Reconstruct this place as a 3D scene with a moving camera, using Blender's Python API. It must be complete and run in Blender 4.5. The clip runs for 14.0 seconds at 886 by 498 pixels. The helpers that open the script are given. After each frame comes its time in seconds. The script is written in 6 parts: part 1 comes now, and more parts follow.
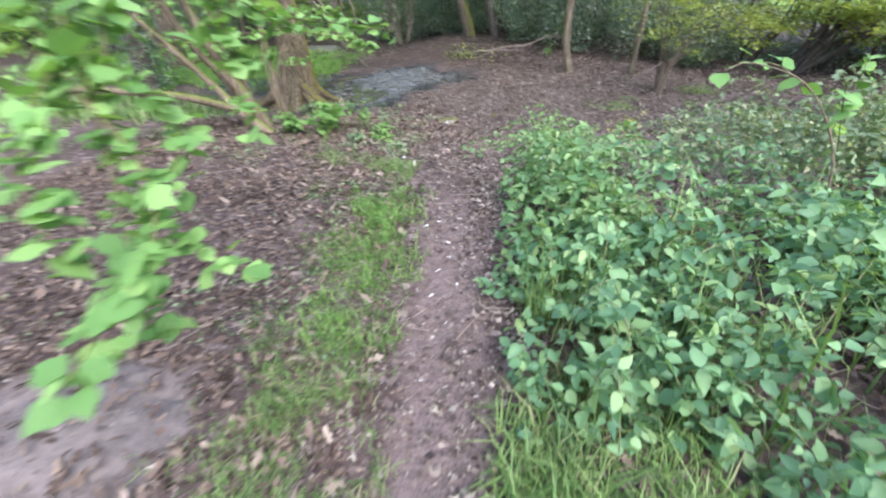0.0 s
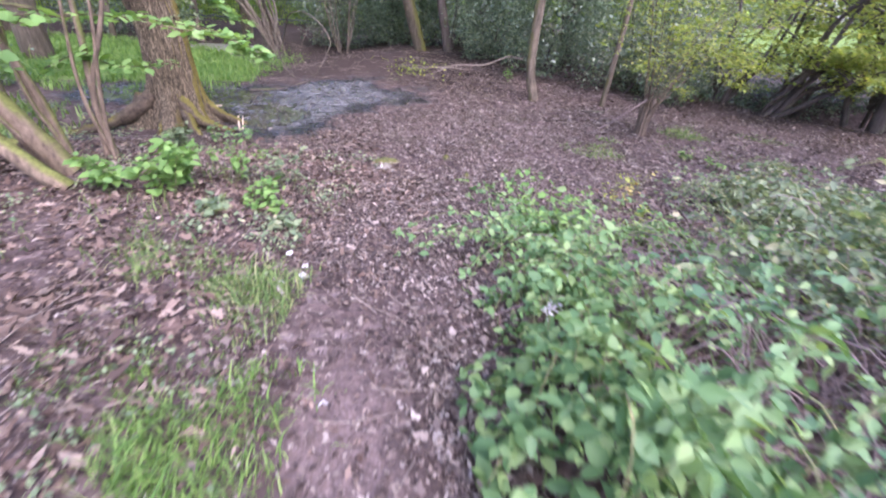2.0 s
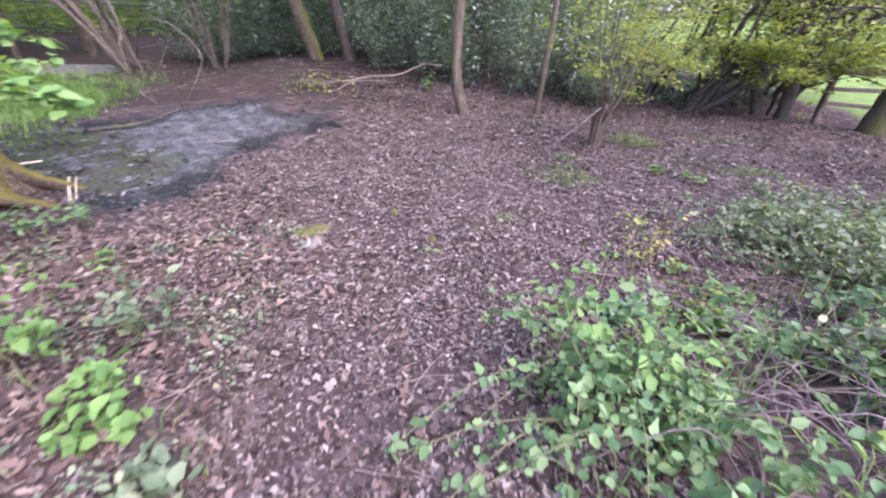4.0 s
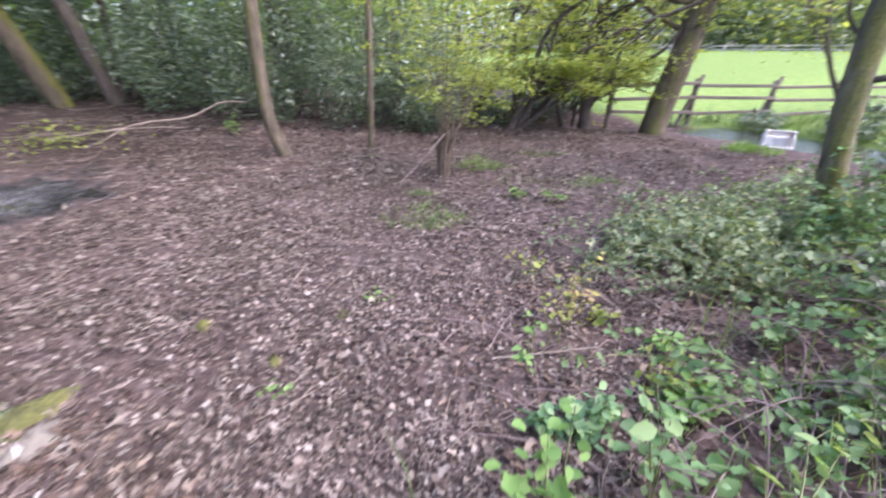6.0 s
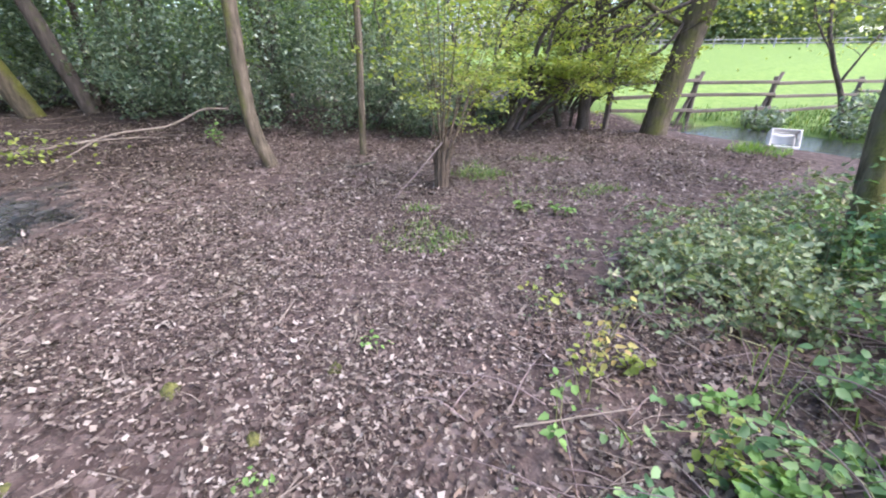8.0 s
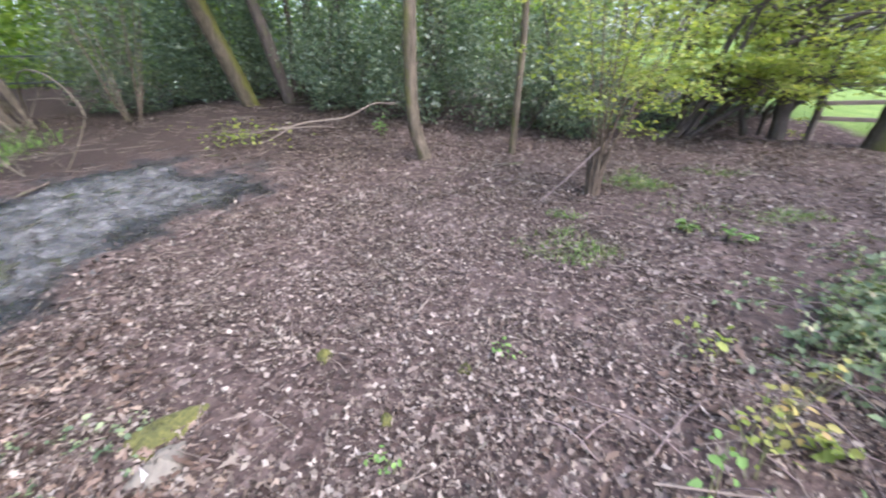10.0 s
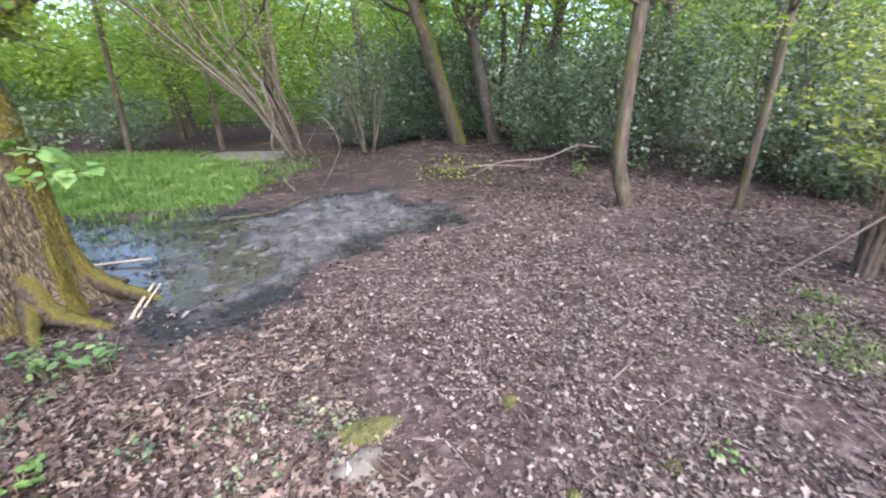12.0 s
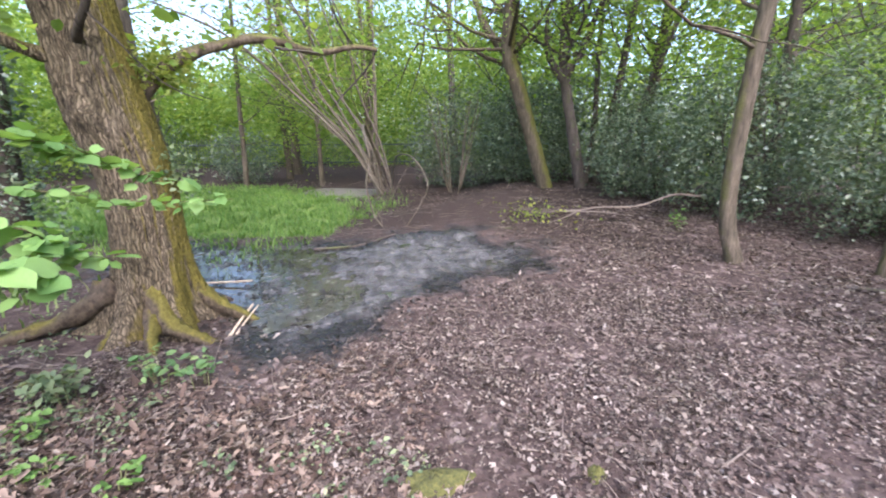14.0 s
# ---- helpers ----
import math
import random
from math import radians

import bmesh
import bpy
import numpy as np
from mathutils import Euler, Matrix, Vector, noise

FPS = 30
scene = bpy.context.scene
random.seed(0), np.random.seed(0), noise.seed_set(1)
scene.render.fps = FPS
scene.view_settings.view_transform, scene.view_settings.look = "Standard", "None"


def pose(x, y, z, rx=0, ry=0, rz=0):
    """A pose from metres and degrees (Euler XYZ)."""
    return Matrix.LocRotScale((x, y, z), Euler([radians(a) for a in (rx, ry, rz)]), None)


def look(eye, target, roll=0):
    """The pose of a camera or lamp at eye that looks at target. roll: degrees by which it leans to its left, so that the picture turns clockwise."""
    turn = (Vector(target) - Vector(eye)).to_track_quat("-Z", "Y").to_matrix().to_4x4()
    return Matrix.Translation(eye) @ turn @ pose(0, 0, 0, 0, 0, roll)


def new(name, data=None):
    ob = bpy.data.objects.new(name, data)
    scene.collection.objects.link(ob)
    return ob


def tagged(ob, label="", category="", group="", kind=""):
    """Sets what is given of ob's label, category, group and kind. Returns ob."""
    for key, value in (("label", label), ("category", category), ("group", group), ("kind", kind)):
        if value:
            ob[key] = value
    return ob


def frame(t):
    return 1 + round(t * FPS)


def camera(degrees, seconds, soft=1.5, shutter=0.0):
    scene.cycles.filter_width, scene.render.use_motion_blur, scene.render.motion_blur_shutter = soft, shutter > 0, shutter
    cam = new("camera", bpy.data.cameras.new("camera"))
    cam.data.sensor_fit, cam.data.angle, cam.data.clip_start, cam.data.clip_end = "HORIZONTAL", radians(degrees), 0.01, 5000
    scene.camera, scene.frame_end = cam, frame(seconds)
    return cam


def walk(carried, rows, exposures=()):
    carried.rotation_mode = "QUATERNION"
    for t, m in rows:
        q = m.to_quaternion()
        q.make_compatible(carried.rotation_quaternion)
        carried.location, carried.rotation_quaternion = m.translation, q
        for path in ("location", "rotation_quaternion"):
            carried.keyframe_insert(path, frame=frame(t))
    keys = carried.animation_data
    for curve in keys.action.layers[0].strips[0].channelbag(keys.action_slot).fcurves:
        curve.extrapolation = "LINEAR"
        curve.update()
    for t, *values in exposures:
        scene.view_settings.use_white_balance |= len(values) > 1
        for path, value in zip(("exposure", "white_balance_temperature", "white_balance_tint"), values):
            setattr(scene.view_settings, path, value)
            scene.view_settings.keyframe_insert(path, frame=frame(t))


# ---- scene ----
cam = camera(94.4, 14.0, soft=2.0, shutter=0.5)
PATH = [
    (0, (1.074, 0.829, 1.739), (0.825, 2.493, 0.658), -1.1),
    (0.5, (1.107, 1.346, 1.646), (1.045, 3.0, 0.523), 1.5),
    (1, (1.089, 1.801, 1.68), (1.089, 3.445, 0.542), 2.7),
    (1.5, (1.046, 2.289, 1.587), (1.019, 3.944, 0.464), 3.2),
    (2, (0.982, 2.785, 1.572), (0.982, 4.497, 0.539), 4.6),
    (2.5, (0.942, 3.208, 1.602), (0.872, 4.938, 0.602), 3.0),
    (3, (0.885, 3.565, 1.616), (0.91, 5.284, 0.595), 2.5),
    (3.5, (0.677, 3.91, 1.537), (0.872, 5.63, 0.536), 2.1),
    (3.7, (0.605, 4.054, 1.529), (0.895, 5.755, 0.519), 2.8),
    (5.8, (0.83, 5.141, 1.38), (1.767, 6.67, 0.496), 0.7),
    (6, (0.887, 5.257, 1.364), (1.96, 6.713, 0.511), 1.7),
    (6.5, (0.976, 5.483, 1.382), (2.272, 6.766, 0.562), 4.2),
    (7, (1.01, 5.55, 1.401), (2.252, 6.87, 0.555), 4.0),
    (7.2, (1.032, 5.573, 1.4), (2.237, 6.929, 0.558), 3.2),
    (9.3, (1.076, 5.644, 1.468), (1.936, 7.213, 0.574), 0.7),
    (9.5, (1.06, 5.656, 1.47), (1.848, 7.264, 0.58), 0.9),
    (10, (1.02, 5.714, 1.45), (1.558, 7.425, 0.565), 0.2),
    (10.5, (0.952, 5.753, 1.465), (1.24, 7.538, 0.609), -0.4),
    (11, (0.906, 5.774, 1.468), (0.987, 7.599, 0.653), -0.6),
    (11.5, (0.878, 5.794, 1.463), (0.766, 7.643, 0.708), -0.9),
    (12, (0.835, 5.8, 1.483), (0.577, 7.647, 0.761), -0.9),
    (12.5, (0.815, 5.821, 1.481), (0.444, 7.674, 0.827), -0.7),
    (13, (0.797, 5.824, 1.508), (0.346, 7.676, 0.903), -0.4),
    (13.5, (0.786, 5.825, 1.509), (0.248, 7.667, 0.945), -0.3),
    (14, (0.774, 5.838, 1.474), (0.143, 7.66, 0.944), -0.3),
]
walk(cam, [(t, look(eye, target, roll)) for t, eye, target, roll in PATH], [(0.0, 2.36, 5700, 10), (1.2, 2.4, 5650, 24), (2.0, 2.5, 5620, 34), (3.7, 2.52, 5600, 38), (6.0, 2.54, 5850, 26), (10.0, 2.5, 5760, 17), (14.0, 2.42, 5880, 20)])

# ---- light ----
SUN_AZ, SUN_EL = radians(150), radians(50)   # azimuth clockwise from +y
world = bpy.data.worlds.new("sky")
scene.world = world
world.use_nodes = True
wn = world.node_tree
sky = wn.nodes.new("ShaderNodeTexSky")
sky.sky_type, sky.sun_disc = "NISHITA", False
sky.sun_elevation, sky.sun_rotation = SUN_EL, SUN_AZ
sky.air_density, sky.dust_density, sky.ozone_density = 1.0, 3.0, 1.0
wn.links.new(sky.outputs[0], wn.nodes["Background"].inputs[0])
wn.nodes["Background"].inputs[1].default_value = 0.15
sun = new("sun", bpy.data.lights.new("sun", "SUN"))
sun.data.energy, sun.data.angle, sun.data.color = 1.0, radians(60), (1.0, 0.96, 0.9)
sun_dir = Vector((math.sin(SUN_AZ) * math.cos(SUN_EL), math.cos(SUN_AZ) * math.cos(SUN_EL), math.sin(SUN_EL)))
sun.rotation_mode = "QUATERNION"
sun.rotation_quaternion = sun_dir.to_track_quat("Z", "Y")

# ---- materials ----
def ramp(nt, fac, stops):
    r = nt.nodes.new("ShaderNodeValToRGB")
    while len(r.color_ramp.elements) < len(stops):
        r.color_ramp.elements.new(0.5)
    for e, (p, c) in zip(r.color_ramp.elements, stops):
        e.position, e.color = p, (*c, 1)
    nt.links.new(fac, r.inputs[0])
    return r.outputs[0]


def noise_tex(nt, vec, scale, detail=4.0, rough=0.6):
    n = nt.nodes.new("ShaderNodeTexNoise")
    n.inputs["Scale"].default_value, n.inputs["Detail"].default_value, n.inputs["Roughness"].default_value = scale, detail, rough
    nt.links.new(vec, n.inputs["Vector"])
    return n.outputs["Fac"]


def math_node(nt, op, a, b):
    m = nt.nodes.new("ShaderNodeMath")
    m.operation, m.use_clamp = op, False
    for i, v in enumerate((a, b)):
        if hasattr(v, "links"):
            nt.links.new(v, m.inputs[i])
        else:
            m.inputs[i].default_value = v
    return m.outputs[0]


def mix_rgb(nt, fac, a, b, mode="MIX"):
    m = nt.nodes.new("ShaderNodeMix")
    m.data_type, m.blend_type = "RGBA", mode
    for sock, v in ((m.inputs[0], fac), (m.inputs[6], a), (m.inputs[7], b)):
        if hasattr(v, "links"):
            nt.links.new(v, sock)
        else:
            sock.default_value = v if isinstance(v, float) else (*v, 1)
    return m.outputs[2]


def span(nt, v, lo, hi):
    m = nt.nodes.new("ShaderNodeMapRange")
    m.inputs[1].default_value, m.inputs[2].default_value = lo, hi
    nt.links.new(v, m.inputs[0])
    return m.outputs[0]


def bump(nt, height, strength, dist, shader):
    b = nt.nodes.new("ShaderNodeBump")
    b.inputs["Strength"].default_value, b.inputs["Distance"].default_value = strength, dist
    nt.links.new(height, b.inputs["Height"])
    nt.links.new(b.outputs[0], shader.inputs["Normal"])


def material(name):
    m = bpy.data.materials.new(name)
    m.use_nodes = True
    nt = m.node_tree
    return m, nt, nt.nodes["Principled BSDF"], nt.nodes.new("ShaderNodeNewGeometry")


def leaf_material(name, stops, gloss=0.5, through_light=0.4, spec=0.35):
    """Thin leaves: each island its own tone, light passing through them."""
    m, nt, p, geo = material(name)
    col = ramp(nt, geo.outputs["Random Per Island"], stops)
    big = noise_tex(nt, geo.outputs["Position"], 1.7, 3)
    col = mix_rgb(nt, span(nt, big, 0.35, 0.7), col, mix_rgb(nt, 0.5, col, (0.55, 0.6, 0.5), "MULTIPLY"))
    nt.links.new(col, p.inputs["Base Color"])
    p.inputs["Roughness"].default_value, p.inputs["Specular IOR Level"].default_value = gloss, spec
    fine = noise_tex(nt, geo.outputs["Position"], 90, 2)
    bump(nt, fine, 0.25, 0.01, p)
    if through_light:
        t = nt.nodes.new("ShaderNodeBsdfTranslucent")
        nt.links.new(mix_rgb(nt, 1.0, col, (1.25, 1.2, 0.55), "MULTIPLY"), t.inputs[0])
        mx = nt.nodes.new("ShaderNodeMixShader")
        mx.inputs[0].default_value = through_light
        nt.links.new(p.outputs[0], mx.inputs[1])
        nt.links.new(t.outputs[0], mx.inputs[2])
        nt.links.new(mx.outputs[0], nt.nodes["Material Output"].inputs[0])
    return m


def bark_material(name, dark, light, moss=None, moss_dir=(1, 0, 0), moss_amount=0.5, stretch=0.18, scale=22, relief=0.03, plates=False):
    m, nt, p, geo = material(name)
    mp = nt.nodes.new("ShaderNodeMapping")
    mp.inputs["Scale"].default_value = (1, 1, stretch)
    nt.links.new(geo.outputs["Position"], mp.inputs[0])
    ridges = noise_tex(nt, mp.outputs[0], scale, 6, 0.65)
    if plates:
        warp = nt.nodes.new("ShaderNodeVectorMath")
        warp.operation = "MULTIPLY_ADD"
        nz = nt.nodes.new("ShaderNodeTexNoise")
        nz.inputs["Scale"].default_value = 7
        nt.links.new(geo.outputs["Position"], nz.inputs["Vector"])
        nt.links.new(nz.outputs["Color"], warp.inputs[0])
        warp.inputs[1].default_value = (0.09, 0.09, 0.05)
        nt.links.new(mp.outputs[0], warp.inputs[2])
        vor = nt.nodes.new("ShaderNodeTexVoronoi")
        vor.feature = "DISTANCE_TO_EDGE"
        vor.inputs["Scale"].default_value = 46
        nt.links.new(warp.outputs[0], vor.inputs["Vector"])
        ridges = math_node(nt, "ADD", math_node(nt, "MULTIPLY", ridges, 0.72), math_node(nt, "MULTIPLY", span(nt, vor.outputs["Distance"], 0.0, 0.3), 0.3))
    stain = noise_tex(nt, geo.outputs["Position"], 2.3, 4)
    col = ramp(nt, ridges, [(0.3, dark), (0.52, tuple((a + b) / 2 for a, b in zip(dark, light))), (0.72, light)])
    col = mix_rgb(nt, span(nt, stain, 0.4, 0.65), col, mix_rgb(nt, 0.6, col, (0.6, 0.62, 0.55), "MULTIPLY"))
    if moss:
        dot = nt.nodes.new("ShaderNodeVectorMath")
        dot.operation = "DOT_PRODUCT"
        dot.inputs[1].default_value = Vector(moss_dir).normalized()
        nt.links.new(geo.outputs["Normal"], dot.inputs[0])
        patch = math_node(nt, "ADD", dot.outputs["Value"], math_node(nt, "MULTIPLY", noise_tex(nt, geo.outputs["Position"], 5, 5), 1.2))
        green = ramp(nt, noise_tex(nt, geo.outputs["Position"], 40, 3), [(0.3, tuple(c * 0.5 for c in moss)), (0.7, moss)])
        col = mix_rgb(nt, span(nt, patch, 1.35 - moss_amount, 1.75 - moss_amount), col, green)
    nt.links.new(col, p.inputs["Base Color"])
    p.inputs["Roughness"].default_value = 0.9
    p.inputs["Specular IOR Level"].default_value = 0.2
    bump(nt, ridges, 0.9, relief, p)
    return m


def plain(name, stops, scale=30, rough=0.8, bump_d=0.005):
    m, nt, p, geo = material(name)
    n = noise_tex(nt, geo.outputs["Position"], scale, 5)
    n2 = noise_tex(nt, geo.outputs["Position"], scale / 9, 3)
    col = ramp(nt, math_node(nt, "ADD", math_node(nt, "MULTIPLY", n, 0.6), math_node(nt, "MULTIPLY", n2, 0.4)), stops)
    nt.links.new(col, p.inputs["Base Color"])
    p.inputs["Roughness"].default_value = rough
    bump(nt, n, 0.5, bump_d, p)
    return m


M_BRAMBLE = leaf_material("bramble leaf", [(0, (0.08, 0.16, 0.08)), (0.4, (0.14, 0.25, 0.125)), (0.8, (0.21, 0.34, 0.155)), (1, (0.31, 0.41, 0.18))])
M_BRAMBLE_LIGHT = leaf_material("young bramble leaf", [(0, (0.085, 0.165, 0.065)), (0.5, (0.145, 0.255, 0.1)), (1, (0.25, 0.35, 0.14))])
M_GREY_BRAMBLE = leaf_material("old bramble leaf", [(0, (0.09, 0.13, 0.075)), (0.5, (0.17, 0.23, 0.125)), (0.9, (0.27, 0.32, 0.18)), (1, (0.38, 0.34, 0.22))])
M_HAZEL = leaf_material("hazel leaf", [(0, (0.13, 0.25, 0.07)), (0.6, (0.2, 0.34, 0.1)), (1, (0.28, 0.42, 0.14))], 0.55, 0.42)
M_NETTLE = leaf_material("nettle leaf", [(0, (0.1, 0.2, 0.05)), (1, (0.2, 0.33, 0.09))], 0.6)
M_HOLLY = leaf_material("holly leaf", [(0, (0.06, 0.1, 0.06)), (0.5, (0.13, 0.185, 0.12)), (0.85, (0.2, 0.255, 0.17)), (1, (0.32, 0.36, 0.24))], 0.3, 0.4, 0.9)
M_CANOPY = leaf_material("spring leaf", [(0, (0.12, 0.21, 0.045)), (0.5, (0.2, 0.31, 0.065)), (1, (0.32, 0.42, 0.1))], 0.6, 0.62)
M_YELLOW = leaf_material("yellow-green leaf", [(0, (0.17, 0.23, 0.055)), (0.6, (0.28, 0.35, 0.085)), (1, (0.42, 0.43, 0.14))], 0.6, 0.58)
M_DRY_YELLOW = leaf_material("yellowed leaf", [(0, (0.24, 0.25, 0.07)), (0.6, (0.38, 0.33, 0.11)), (1, (0.4, 0.26, 0.12))], 0.6, 0.4)
M_GRASS = leaf_material("grass blade", [(0, (0.07, 0.13, 0.035)), (0.5, (0.13, 0.21, 0.055)), (0.85, (0.21, 0.28, 0.09)), (1, (0.34, 0.31, 0.17))], 0.55, 0.35)
M_LUSH = leaf_material("lush grass blade", [(0, (0.08, 0.165, 0.035)), (0.6, (0.15, 0.265, 0.055)), (1, (0.25, 0.36, 0.1))], 0.55, 0.4)
M_LITTER = leaf_material("dead leaf", [(0, (0.035, 0.024, 0.02)), (0.4, (0.085, 0.059, 0.05)), (0.7, (0.165, 0.126, 0.106)), (0.9, (0.25, 0.203, 0.173)), (1, (0.33, 0.28, 0.245))], 0.7, 0.1, 0.3)
M_LITTER_RED = leaf_material("brown oak leaf", [(0, (0.04, 0.025, 0.019)), (0.4, (0.095, 0.06, 0.045)), (0.75, (0.17, 0.116, 0.088)), (1, (0.29, 0.22, 0.175))], 0.7, 0.1, 0.3)
M_OAK = bark_material("oak bark", (0.034, 0.025, 0.016), (0.3, 0.232, 0.152), (0.25, 0.2, 0.042), (0.62, 0.78, 0.05), 0.5, 0.11, 44, 0.05, True)
M_RUST = bark_material("reddish rough bark", (0.05, 0.034, 0.026), (0.25, 0.175, 0.13), None, stretch=0.14, scale=26, relief=0.06, plates=True)
M_WILLOW = bark_material("pale willow bark", (0.07, 0.057, 0.043), (0.24, 0.2, 0.15), None, stretch=0.3, scale=26, relief=0.01)
M_ROOT = bark_material("mossy root bark", (0.03, 0.022, 0.016), (0.16, 0.12, 0.082), (0.17, 0.145, 0.034), (0.35, 0.2, 0.6), 0.4, 0.6, 34, 0.03)
M_MOSSY = bark_material("pale mossy bark", (0.06, 0.05, 0.037), (0.28, 0.24, 0.175), (0.16, 0.155, 0.05), (-0.75, -0.4, 0.2), 0.26, 0.2, 26, 0.035)
M_GREYBARK = bark_material("grey-brown bark", (0.045, 0.036, 0.026), (0.175, 0.14, 0.1), (0.12, 0.12, 0.035), (-0.6, -0.4, 0.2), -0.05)
M_MOSSBARK = bark_material("mossy bark", (0.045, 0.036, 0.025), (0.17, 0.136, 0.095), (0.13, 0.13, 0.03), (0.9, -0.1, 0.3), 0.3)
M_DARKBARK = bark_material("dark bark", (0.05, 0.04, 0.035), (0.15, 0.12, 0.1), (0.1, 0.13, 0.03), (0.2, -0.6, 0.4), -0.1)
M_HAZELBARK = bark_material("hazel bark", (0.055, 0.04, 0.028), (0.225, 0.17, 0.12), (0.14, 0.15, 0.04), (0.4, 0.2, 0.6), 0.35, 0.3, 30, 0.012)
M_STUMP = bark_material("coppice bark", (0.045, 0.033, 0.024), (0.17, 0.13, 0.095), None, stretch=0.2, scale=34, relief=0.012)
M_TWIG = plain("bare twig", [(0.3, (0.11, 0.082, 0.062)), (0.7, (0.26, 0.21, 0.17))], 40)
M_CANE = plain("dead cane", [(0.3, (0.09, 0.062, 0.058)), (0.7, (0.24, 0.18, 0.165))], 30)
M_STEM = plain("green stem", [(0.3, (0.08, 0.11, 0.04)), (0.7, (0.18, 0.16, 0.07))], 30)
M_MOSS = plain("moss cushion", [(0.3, (0.022, 0.026, 0.009)), (0.7, (0.13, 0.125, 0.028))], 60, 0.95, 0.02)
M_STONE = plain("pale stone", [(0.3, (0.08, 0.07, 0.057)), (0.7, (0.19, 0.165, 0.13))], 25, 0.85)
M_SAND = plain("bare sandy soil", [(0.3, (0.06, 0.047, 0.042)), (0.7, (0.15, 0.12, 0.11))], 16, 0.95, 0.06)
M_WOOD = plain("weathered fence wood", [(0.3, (0.05, 0.037, 0.03)), (0.7, (0.13, 0.1, 0.085))], 20, 0.85)
M_SPLIT = plain("split pale wood", [(0.3, (0.35, 0.26, 0.17)), (0.7, (0.62, 0.5, 0.36))], 25, 0.8)
M_STEEL = plain("dull green steel", [(0.3, (0.03, 0.04, 0.03)), (0.7, (0.06, 0.075, 0.055))], 6, 0.6)
M_WHITE = plain("white plastic", [(0.3, (0.5, 0.48, 0.46)), (0.7, (0.72, 0.7, 0.68))], 8, 0.45, 0.001)
M_PETAL = plain("bleached leaf", [(0.3, (0.36, 0.33, 0.31)), (0.7, (0.55, 0.52, 0.5))], 40, 0.7)
M_PALEFENCE = plain("pale far fence", [(0.3, (0.2, 0.19, 0.18)), (0.7, (0.33, 0.31, 0.3))], 4)


